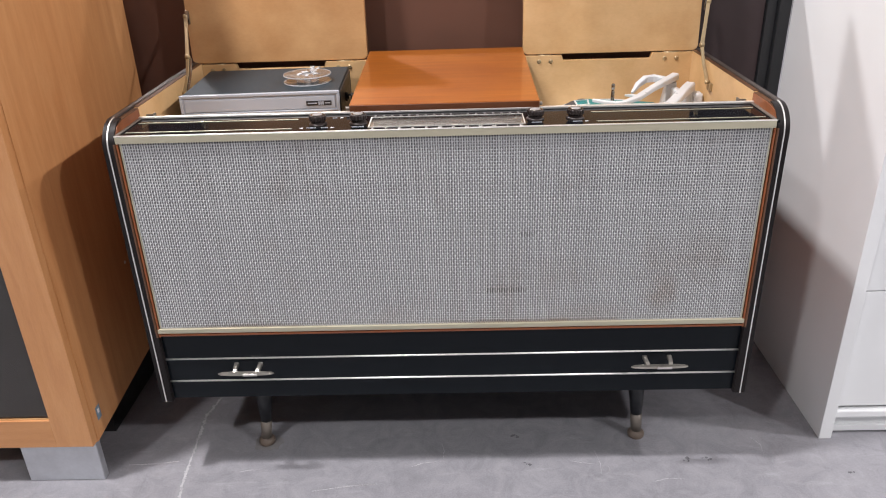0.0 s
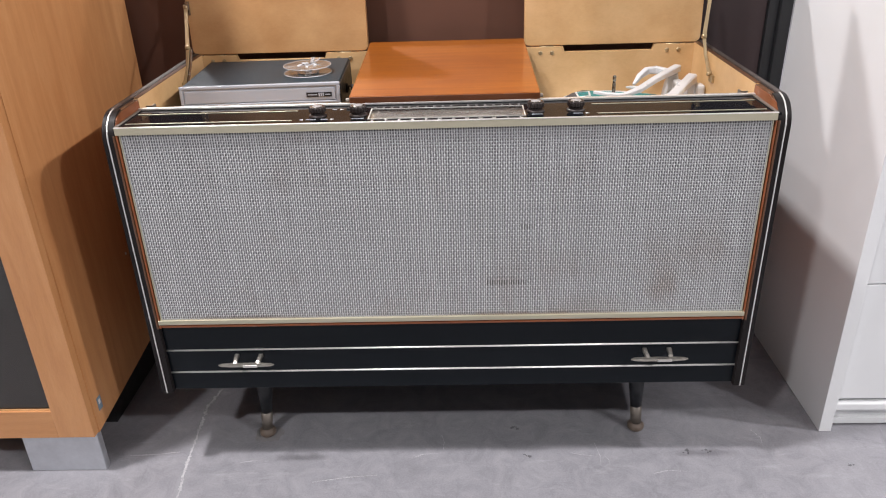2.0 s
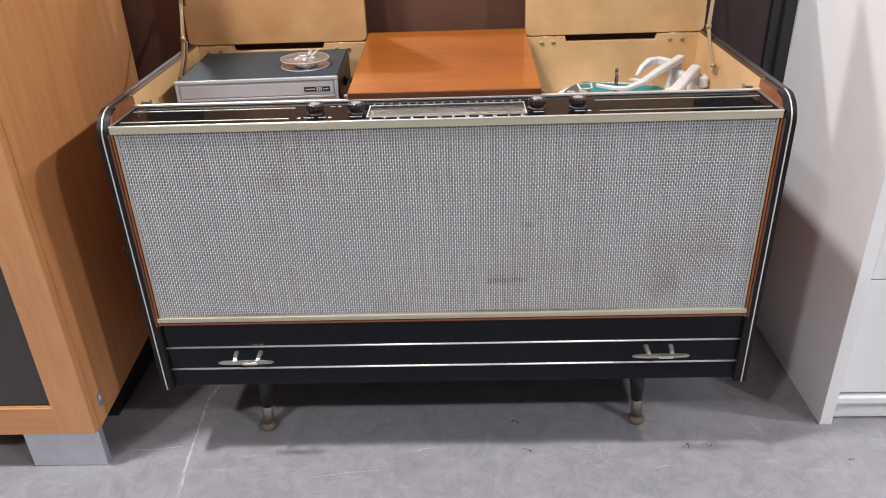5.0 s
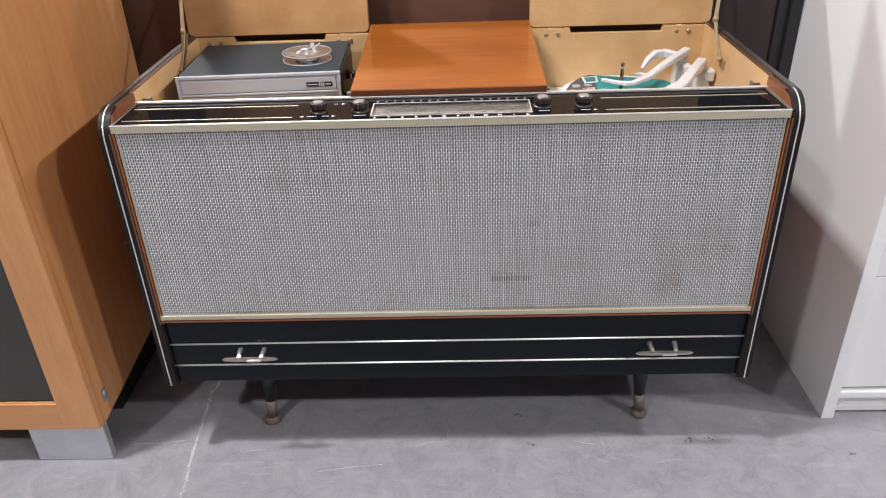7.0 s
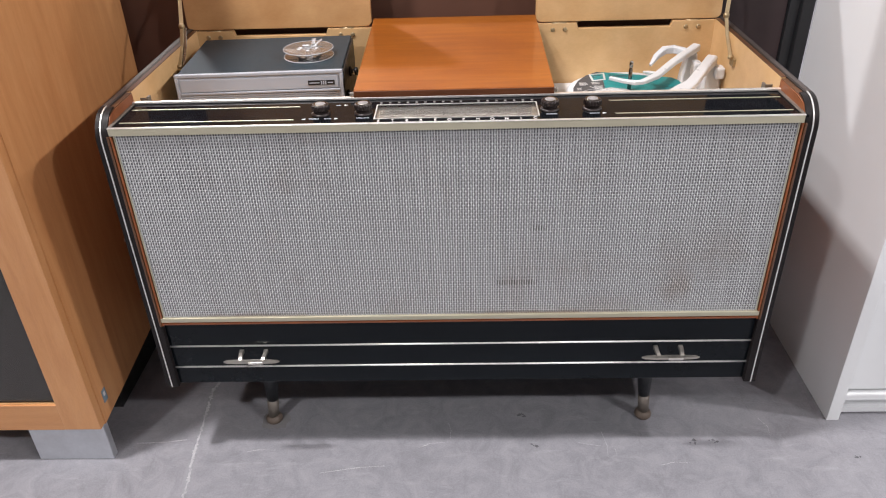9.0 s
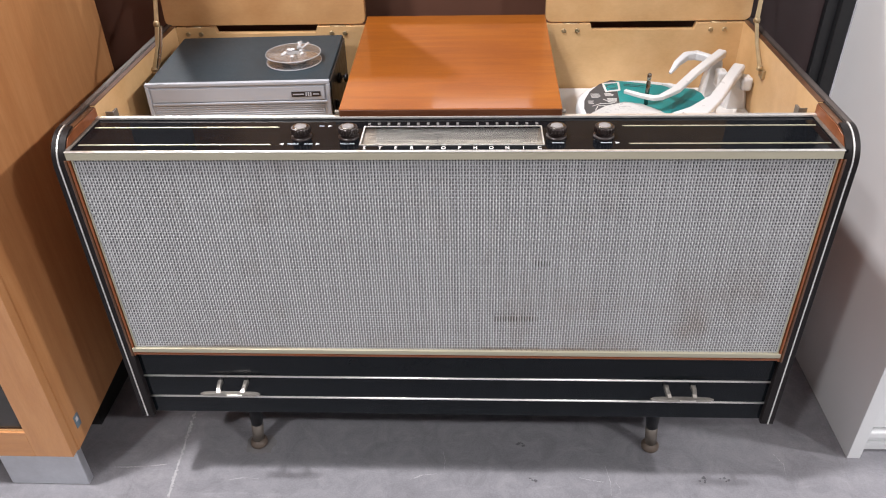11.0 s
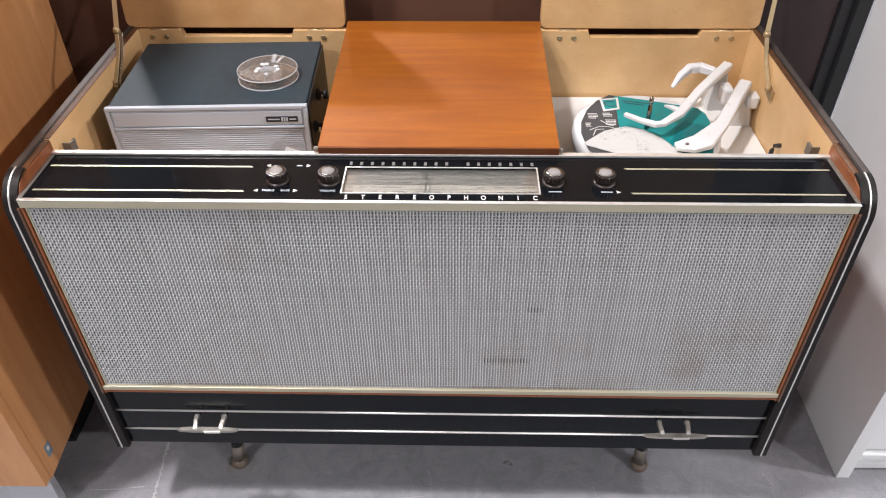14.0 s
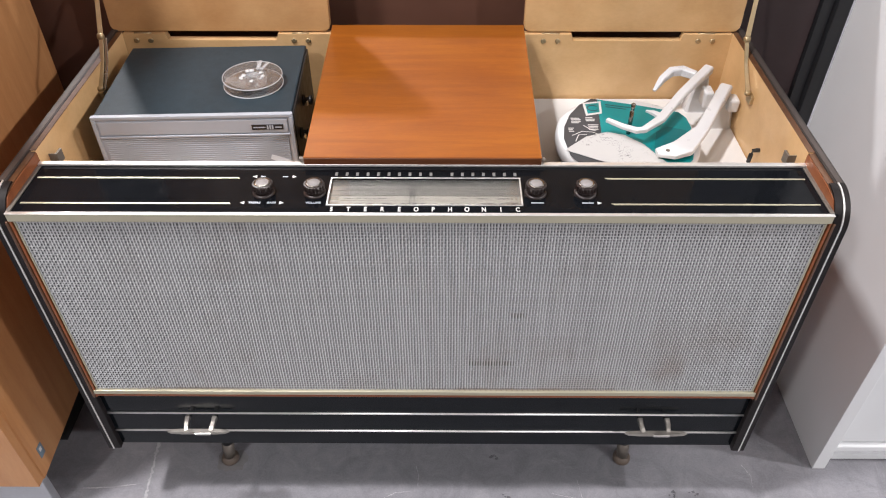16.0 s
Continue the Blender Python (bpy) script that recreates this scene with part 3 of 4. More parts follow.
def stay(parent, s, lean):
    """Folding brass lid stay: one arm up to the lid's edge, one down to the side wall."""
    q = pose(0, 0.590, TOP - 0.002, -lean)
    top = q @ Vector((s * 0.666, -0.020, 0.120))
    mid = Vector((-0.641, 0.470, TOP + 0.0365)) if s < 0 else Vector((0.630, 0.476, TOP + 0.030))
    low = Vector((-0.637, 0.395, TOP - 0.036)) if s < 0 else Vector((0.626, 0.392, TOP - 0.042))
    bend = mid.lerp(low, 0.5) + Vector((0, 0.010, 0))
    a = part("lid_stay", bar([top, top.lerp(mid, 0.5), mid], [0.0014] * 3, [0.0048, 0.0042, 0.0048], Vector((s, 0, 0.02))), M_BRASS, parent, "folding brass lid stay")
    part("lid_plate", box(min(top.x, top.x - s * 0.010), max(top.x, top.x - s * 0.010), top.y - 0.004, top.y + 0.002, top.z - 0.020, top.z + 0.014, 0.001), M_SMOKYMETAL, a, "dark plate screwed to the lid edge")
    part("lower_arm", bar([mid, bend, low], [0.0012] * 3, [0.0042, 0.0036, 0.0042], Vector((s, 0, 0.02))), M_BRASS, a)
    off = Vector((-s * 0.0052, 0.0015, -0.004))
    if s < 0:
        part("slotted_arm", bar([mid + off, bend + off, low + off], [0.0010] * 3, [0.0050, 0.0046, 0.0040], Vector((s, 0, 0.02))), M_SMOKYMETAL, a, "dark slotted arm")
    for p, r in ((top, 0.0065), (mid, 0.0065), (low, 0.005)):
        part("rivet", lathe([(0.0, -0.005), (r, -0.005), (r, 0.004), (r * 0.6, 0.006), (0.0, 0.0065)], 16, Matrix.Translation(p) @ pose(0, 0, 0, 0, -90 * s, 0), False), M_BRASS, a, "", True)
    part("bracket", box(min(s * 0.629, s * 0.638), max(s * 0.629, s * 0.638), low.y - 0.012, low.y + 0.012, low.z - 0.020, low.z - 0.002, 0.0015), M_BRASS, a)


LEAN_L, LEAN_R = 3.0, 3.0


def console():
    e = thing("stereo_console", "black and wood stereo console with woven speaker front and open lids", "stereo console")
    # side panels with black edging and a bright bead
    for s in (-1, 1):
        def span(a, b):
            d = 0.0055 if s > 0 else 0.0
            return sorted((s * (a - d), s * (b - d)))
        side = part("side_panel", prism(side_outline(0.002), "x", *span(W_IN, W_OUT)), M_DARKWOOD, e, "dark wood side panel edged in black with bright bead")
        part("edging", ribbon(side_outline(0.002)[1:-1], *span(0.6422, 0.6660), 0.0035), M_EDGE, side, "black plastic edging")
        part("top_edging", ribbon(side_outline(0.002)[-2:], *span(0.6520, 0.6660), 0.0034), M_EDGE_DULL, side, "worn dull brown-black top edging")
        part("bead", ribbon(side_outline(-0.0016)[1:-1], *span(0.6543, 0.6566), 0.0016), M_BRIGHT, side, "bright metal bead")
        part("top_bead", ribbon(side_outline(-0.0012)[-2:], *span(0.6545, 0.6625), 0.0011), M_RAIL, side, "dull worn brown-grey rail")
        part("lining_edge", box(*span(0.6409, 0.6517), 0.128, 0.566, TOP - 0.0006, TOP + 0.0008, 0.0004, 1), M_DARKWOOD, side, "dark wood edge above the lining")
        part("inner_edging", box(*span(0.6404, 0.6418), -0.0108, 0.0, BASE, 0.3836), M_EDGE, side)
        part("outer_face", prism(side_outline(0.001), "x", *span(0.6648, 0.6668)), M_SIDEWOOD, side, "reddish mahogany veneer outer face")
        part("front_moulding", box(*span(0.6412, 0.6455), -0.0125, 0.012, 0.384, 0.8255, 0.0012), M_DARKWOOD, side)
        part("wood_fillet", box(*span(0.6366, 0.6405), -0.0105, 0.012, 0.384, 0.8255, 0.0012), M_STRIP, side, "thin orange mahogany fillet")
        part("fillet", box(*span(0.6320, 0.6342), -0.0086, 0.010, 0.4045, 0.8255, 0.0006), M_GOLD, side, "thin champagne metal fillet")
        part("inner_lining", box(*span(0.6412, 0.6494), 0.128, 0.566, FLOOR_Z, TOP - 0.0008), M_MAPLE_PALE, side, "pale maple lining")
        part("cheek", prism([(0.1275, 0.8412), (0.1275, TOP - 0.004)] + [(0.044, TOP - 0.004), (0.014, TOP - 0.009), (0.001, 0.8412)], "x", *span(0.6405, 0.6462)), M_SIDEWOOD, side, "reddish wood cheek beside the control panel")
        # clips at the front of the compartment
        clip = part("clip", box(*span(0.622, 0.637), 0.150, 0.152, 0.818, 0.842, 0.0006), M_FERRULE, side, "small bent grey metal clip")
        part("clip_arm", box(*span(0.6225, 0.6265), 0.1525, 0.170, 0.820, 0.841, 0.0006), M_FERRULE, clip)
    # front
    part("baffle", box(-0.6415, 0.6415, -0.0036, 0.014, 0.3900, 0.8335), M_BACKCLOTH, e, "dark speaker baffle")
    for x0, x1, z0, z1 in ((0.083, 0.165, 0.4760, 0.4900), (0.155, 0.181, 0.6055, 0.6185)):
        part("bare_patch", box(x0, x1, -0.0044, -0.0030, z0, z1), M_BARE, e, "dark baffle bared by broken threads")
    weave("weave_upright", M_WEAVE_V, e, True)["label"] = "grey woven speaker cloth, stained brown in places"
    weave("weave_cross", M_WEAVE_H, e, False)["label"] = "grey woven speaker cloth, stained brown in places"
    part("top_rail", box(-0.6400, 0.6335, -0.0118, -0.0066, 0.8265, 0.8405, 0.001), M_GOLD, e, "champagne metal rail above the cloth")
    part("bottom_rail", box(-0.6400, 0.6340, -0.0112, 0.002, 0.3940, 0.4045, 0.0008), M_GOLD, e, "champagne metal rail below the cloth")
    part("wood_strip", box(-0.6408, 0.6350, -0.0098, 0.002, 0.3862, 0.3908, 0.0010), M_STRIP, e, "thin red mahogany strip")
    f = part("lower_front", box(-0.6412, 0.6412, 0.0, 0.018, 0.2145, 0.3835, 0.001), M_LACQUER, e, "slate-black lacquered lower front")
    for z in (0.321, 0.262):
        part("bead", tube([(-0.6405, -0.0012, z), (0.6405, -0.0012, z)], 0.0022, 8), M_BRIGHT, f, "bright metal bead", True)
    console_handle(f, -0.455)
    console_handle(f, 0.458)
    # carcase
    part("bottom", box(-0.6412, 0.6412, 0.019, 0.580, 0.2145, 0.232), M_SLATE, e)
    part("compartment_floor", box(-0.6412, 0.6412, 0.020, 0.566, FLOOR_Z - 0.016, FLOOR_Z - 0.0005), M_MAPLE, e)
    notch = 0.015
    out = [(-0.6412, 0.233), (0.6412, 0.233), (0.6412, TOP - 0.004), (0.535, TOP - 0.004), (0.530, TOP - notch - 0.003), (0.305, TOP - notch - 0.003), (0.300, TOP - 0.004),
           (-0.315, TOP - 0.004), (-0.320, TOP - notch - 0.003), (-0.548, TOP - notch - 0.003), (-0.553, TOP - 0.004), (-0.6412, TOP - 0.004)]
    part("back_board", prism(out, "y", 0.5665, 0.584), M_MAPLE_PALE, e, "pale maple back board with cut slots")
    part("inner_front", box(-0.6412, 0.6412, 0.110, 0.126, FLOOR_Z, 0.834), M_MAPLE, e)
    for x in (-0.168, 0.156):
        part("divider", box(x, x + 0.012, 0.128, 0.5645, FLOOR_Z, 0.840), M_BLACK, e)
    # control panel
    p = part("control_panel", box(-0.6412, -0.1480, -0.0062, 0.126, 0.8345, 0.8400), M_GLOSS, e, "glossy black control panel")
    part("panel_field", box(0.1590, 0.6412, -0.0062, 0.126, 0.8345, 0.8400), M_GLOSS, p)
    part("panel_field", box(-0.1480, 0.1590, 0.0860, 0.126, 0.8345, 0.8400), M_GLOSS, p)
    part("panel_field", box(-0.1480, 0.1590, -0.0062, 0.0140, 0.8345, 0.8400), M_GLOSS, p)
    part("dial_well", box(-0.1600, 0.1710, 0.0045, 0.0925, 0.8290, 0.8340), M_BLACKP, p)
    part("front_strip", box(-0.6405, 0.6345, -0.0122, -0.0055, 0.8408, 0.8422, 0.0006), M_BRIGHT, p, "polished metal strip")
    part("rear_strip", box(-0.6405, 0.6405, 0.1165, 0.1262, 0.8403, 0.8450, 0.001), M_BRIGHT, p, "polished metal strip")
    for s in (-1, 1):
        lo, hi = (-0.6408, -0.6340) if s < 0 else (0.6285, 0.6353)
        part("end_strip", box(lo, hi, -0.005, 0.1160, 0.8403, 0.8430, 0.0008), M_FERRULE, p)
        for y in (0.018, 0.085):
            lo, hi = (-0.628, -0.297) if s < 0 else (0.297, 0.622)
            bm = prism([(lo + (0.004 if s > 0 else 0), y - 0.0018), (hi, y - 0.0018), (hi - (0.004 if s < 0 else 0), y + 0.0018), (lo, y + 0.0018)], "z", 0.8404, 0.8410)
            part("inlay_line", bm, M_GOLD, p, "thin champagne inlay line")
    dial = part("dial", box(-0.1480, 0.1590, 0.0120, 0.0430, 0.8345, 0.8357), M_DIAL, p, "cream tuning dial printed with scales under glass")
    part("dial_band", box(-0.1480, 0.1590, 0.0432, 0.0705, 0.8345, 0.8357), M_DIALGREY, dial, "grey middle dial band")
    part("dial_band", box(-0.1480, 0.1590, 0.0707, 0.0870, 0.8345, 0.8357), M_DIALDARK, dial, "dark upper dial band")
    glass = part("dial_glass", box(-0.1478, 0.1588, 0.0143, 0.0857, 0.8386, 0.8398), M_PANE, dial, "clear dial glass")
    glass.visible_shadow = False
    for a in ((-0.1485, -0.1462, 0.0135, 0.0865), (0.1572, 0.1595, 0.0135, 0.0865), (-0.1462, 0.1572, 0.0845, 0.0865), (-0.1462, 0.1572, 0.0135, 0.0152)):
        part("dial_frame", box(*a, 0.8402, 0.8414), M_BRIGHT, dial)
    part("pointer", box(-0.0187, -0.0173, 0.0150, 0.0780, 0.8372, 0.8378), M_PRINT_K, dial, "dark tuning pointer")
    part("pointer", box(-0.0118, -0.0110, 0.0150, 0.0640, 0.8372, 0.8378), M_DIALPRINT, dial, "faint second pointer")
    rng = random.Random(9)
    for y, n in ((0.0628, 0.75), (0.0507, 0.75), (0.0372, 0.55), (0.0244, 0.6)):
        x = -0.122
        while x < 0.150:
            w = rng.uniform(0.0010, 0.0075)
            if rng.random() < n:
                part("scale_print", box(x, x + w, y - 0.0014, y + 0.0014, 0.8358, 0.8360), M_DIALPRINT, dial)
            x += w + rng.uniform(0.0008, 0.006)
        part("scale_mark", box(-0.1455, -0.131, y - 0.0045, y + 0.0045, 0.8358, 0.8360), M_DIALTAN, dial)
        part("scale_line", box(-0.128, 0.132, y - 0.0058, y - 0.0054, 0.8358, 0.8360), M_DIALTAN, dial)
        for q in range(3):
            part("scale_mark", box(0.1345 + 0.007 * q, 0.1385 + 0.007 * q, y - 0.0030, y + 0.0034, 0.8358, 0.8360), M_DIALTAN, dial)
    # maker's name as plain bars; the word below can be read
    for k in range(18):
        if k != 10:
            x = -0.143 + k * 0.0172
            bm = box(x, x + 0.0046, 0.0915, 0.1010, 0.8403, 0.8408)
            part("name_bar", bm, M_DIMPRINT, p)
    for k, ch in enumerate("STEREOPHONIC"):
        words(ch, 0.0148, M_PRINT_W, p, Matrix.Translation((-0.1385 + k * 0.02625, 0.0040, 0.8406)) @ Matrix.Diagonal((0.66, 1, 1, 1)), "letter")
    for x in (-0.251, -0.170, 0.181, 0.260):
        knob(p, x, 0.047, 0.8402)
    words("TREBLE", 0.0062, M_SILVERP, p, Matrix.Translation((-0.2610, 0.0200, 0.8406)), "caption", width=0.0195)
    words("BASS", 0.0062, M_SILVERP, p, Matrix.Translation((-0.2345, 0.0200, 0.8406)), "caption", width=0.0135)
    words("VOLUME", 0.0062, M_SILVERP, p, Matrix.Translation((-0.169, 0.0200, 0.8406)), "caption")
    for x0, x1, y in ((-0.228, -0.219, 0.0890), (-0.2640, -0.256, 0.0890), (0.172, 0.192, 0.0215), (0.252, 0.270, 0.0215)):
        part("caption_bars", box(x0, x1, y - 0.0013, y + 0.0013, 0.8403, 0.8407), M_SILVERP, p)
    for x, y, s in ((-0.277, 0.0200, -1), (-0.222, 0.0200, 1), (-0.270, 0.0890, -1), (-0.212, 0.0890, 1), (0.276, 0.0215, 1)):
        part("arrow_mark", prism([(x, y - 0.0038), (x + s * 0.007, y), (x, y + 0.0038)], "z", 0.8403, 0.8407), M_PRINT_W, p)
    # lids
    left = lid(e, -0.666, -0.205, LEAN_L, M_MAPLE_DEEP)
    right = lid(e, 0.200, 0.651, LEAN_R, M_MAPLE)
    for x in (-0.600, -0.268):
        hinge(left, x)
    for x in (0.257, 0.582):
        hinge(right, x)
    stay(left, -1, LEAN_L)
    stay(right, 1, LEAN_R)
    slope = math.degrees(math.atan2(0.027, 0.43))
    m = pose(0.0, 0.118, 0.859, slope)
    bm = box(-0.197, 0.197, 0.0, 0.438, -0.018, 0.0, 0.0015)
    bm.transform(m)
    c = part("centre_lid", bm, M_TEAK, e, "closed glossy orange mahogany centre lid")
    bm = box(-0.1965, 0.1965, -0.0014, -0.0002, -0.0178, -0.0012, 0.0005, 1)
    bm.transform(m)
    part("edge_band", bm, M_BAND, c, "darker brown veneer edge band")
    bm = box(-0.190, 0.190, 0.004, 0.43, -0.0225, -0.0185)
    bm.transform(m)
    part("under_rim", bm, M_SIDEWOOD, c)
    for s in (-1, 1):
        part("lid_pin", lathe([(0.0, -0.006), (0.004, -0.006), (0.004, 0.004), (0.0, 0.005)], 12, pose(s * 0.199, 0.126, 0.850, 0, 90, 0), False), M_FERRULE, c)
    console_leg(e, -0.474, 0.098, -0.012, -0.012)
    console_leg(e, 0.458, 0.104, 0.010, -0.012)
    console_leg(e, -0.474, 0.480, -0.012, 0.012)
    console_leg(e, 0.458, 0.480, 0.012, 0.012)
    return e


console()


# ---- tape recorder in one compartment ----
def tape_recorder():
    e = thing("tape_recorder", "slate vinyl portable tape recorder with silver front in the compartment", "tape recorder",
              at=pose(-0.5950, 0.2400, FLOOR_Z, 0, 0, 2.4) @ Matrix.Diagonal((0.975, 1.0, 1.015, 1.0)) @ Matrix.Translation((0.604, -0.2495, -FLOOR_Z)))
    x0, x1, y0, y1, z0, z1 = -0.603, -0.238, 0.256, 0.522, FLOOR_Z, 0.853
    part("case", box(x0 + 0.001, x1 - 0.001, y0 + 0.004, y1, z0, z1, 0.003), M_VINYL, e, "slate blue-grey vinyl case")
    part("side_cheek", box(x1 - 0.0005, x1 + 0.003, y0 + 0.004, y1 - 0.01, z0 + 0.004, z1 - 0.004, 0.001), M_BLACKP, e, "black side cheek")
    fr = part("front", box(x0, x1, y0 - 0.003, y0 + 0.0035, z0, z1 + 0.0005, 0.0015), M_SILVERP, e, "silver-grey plastic front")
    part("rim", box(x0 - 0.001, x1 + 0.001, y0 - 0.0065, y0 + 0.003, z1 - 0.0045, z1 + 0.0018, 0.001), M_SILVERP, fr)
    for xa, xb in ((x0 - 0.001, x0 + 0.006), (x1 - 0.006, x1 + 0.001)):
        part("rim", box(xa, xb, y0 - 0.0065, y0 + 0.003, z0, z1 - 0.005, 0.001), M_SILVERP, fr)
    part("upper_band", box(x0 + 0.010, x1 - 0.010, y0 - 0.0055, y0 - 0.0032, z1 - 0.036, z1 - 0.009, 0.0008), M_SILVERP, fr)
    part("divider_bar", box(x0 + 0.007, x1 - 0.007, y0 - 0.0075, y0 - 0.0032, z1 - 0.042, z1 - 0.038, 0.0008), M_SILVERP, fr)
    z = z1 - 0.0465
    while z > z0 + 0.01:
        part("grille_slat", box(x0 + 0.012, x1 - 0.012, y0 - 0.0048, y0 - 0.0032, z - 0.0018, z + 0.0012, 0.0005, 1), M_SILVERP, fr)
        z -= 0.0044
    badge = part("badge", box(-0.314, -0.256, y0 - 0.0070, y0 - 0.0056, z1 - 0.029, z1 - 0.019), M_BLACKP, fr, "black maker's badge")
    for xa, xb, h in ((-0.311, -0.289, 0.0011), (-0.286, -0.283, 0.004), (-0.2815, -0.2785, 0.004), (-0.277, -0.274, 0.004), (-0.271, -0.259, 0.0011)):
        part("badge_bar", box(xa, xb, y0 - 0.0076, y0 - 0.0071, z1 - 0.024 - h, z1 - 0.024 + h), M_SILVERP, badge)
    for y, z in ((0.372, 0.812), (0.300, 0.784)):
        k = part("side_knob", lathe([(0.0, 0.0), (0.011, 0.0), (0.011, 0.004), (0.006, 0.006), (0.006, 0.012), (0.009, 0.013), (0.009, 0.019), (0.0, 0.020)], 20, pose(x1 + 0.003, y, z, 0, 90, 0), False), M_BLACKP, e, "black side latch knob", True)
        part("pin", box(x1 + 0.012, x1 + 0.015, y - 0.014, y - 0.010, z - 0.004, z + 0.004), M_CHROME, k)
    return e


tape_recorder()


def tape_reel():
    c = Vector((-0.3266, 0.365, 0.8560))
    e = thing("tape_reel", "empty clear plastic tape reel lying on the tape recorder", "tape reel", at=Matrix.Translation(c))
    def flange(z):
        # three fans joined by a hub and an outer ring
        bm = lathe([(0.0150, 0.0), (0.0548, 0.0), (0.0554, 0.0007), (0.0548, 0.0014), (0.0150, 0.0014), (0.0150, 0.0)], 64, Matrix.Translation((0, 0, z)), False)
        return bm
    for z in (0.0, 0.0165):
        f = part("flange", flange(z), M_CLEAR, e, "clear round flange")
        part("rim", lathe([(0.0549, z - 0.0001), (0.0560, z - 0.0001), (0.0560, z + 0.0016), (0.0549, z + 0.0016), (0.0549, z - 0.0001)], 64, caps=False), M_RIM, f, "", True)
    part("hub", lathe([(0.006, 0.0016), (0.026, 0.0016), (0.026, 0.0163), (0.006, 0.0163), (0.006, 0.0016)], 40, caps=False), M_MILK, e, "milky plastic hub", True)
    rng = random.Random(3)
    for k in range(8):
        a = k * 0.785 + rng.uniform(-0.25, 0.25)
        r, w = 0.0195 + rng.uniform(-0.003, 0.003), rng.uniform(0.0030, 0.0058)
        part("hub_rib", lathe([(0.0, 0.0), (w, 0.0), (w * 0.8, 0.0010), (0.0, 0.0014 + 0.3 * w)], 9, Matrix.Translation((r * math.cos(a), r * math.sin(a), 0.0179)) @ pose(0, 0, 0, rng.uniform(-25, 25), rng.uniform(-25, 25), 0), False), M_RIM, e)
    # snapped spokes sticking up behind the hub
    for x, y, dx, dy, w in ((0.006, 0.022, 0.004, 0.018, 0.0042), (0.013, 0.020, 0.013, 0.014, 0.0036), (0.010, 0.026, -0.006, 0.012, 0.0030)):
        pts = [(x, y, 0.0185), (x + dx * 0.5, y + dy * 0.5, 0.0235), (x + dx, y + dy, 0.0270)]
        part("hub_tab", tube(pts, [w, w, w * 0.7], 7, 0.45), M_MILK, e)
    part("flange_vane", prism([(-0.052, -0.006), (-0.046, -0.022), (-0.020, -0.046), (-0.004, -0.052), (-0.008, -0.027), (-0.020, -0.019), (-0.027, -0.008)], "z", 0.0180, 0.0183), M_FILM, e, "smoky clear vane")
    return e


tape_reel()


def paper_tab():
    bm = bmesh.new()
    rows = [(-0.280, 0.226, 0.783, 0.008), (-0.260, 0.212, 0.785, 0.011), (-0.240, 0.202, 0.785, 0.010), (-0.216, 0.190, 0.782, 0.003)]
    top, bot = [], []
    for x, y, z, h in rows:
        top.append((bm.verts.new((x, y + h, z + 0.002)), bm.verts.new((x, y - h * 0.4, z))))
    for a, b in zip(top, top[1:]):
        bm.faces.new((a[0], a[1], b[1], b[0]))
    bmesh.ops.solidify(bm, geom=bm.faces[:], thickness=0.0012)
    e = link("plastic_tab", bm, M_WHITEP)
    return tagged(e, "loose white plastic tab standing before the tape recorder", "plastic tab")


paper_tab()


# ---- record deck in the other compartment ----
PX, PY, PZ = 0.388, 0.322, 0.773     # spindle foot, and the top of the platter


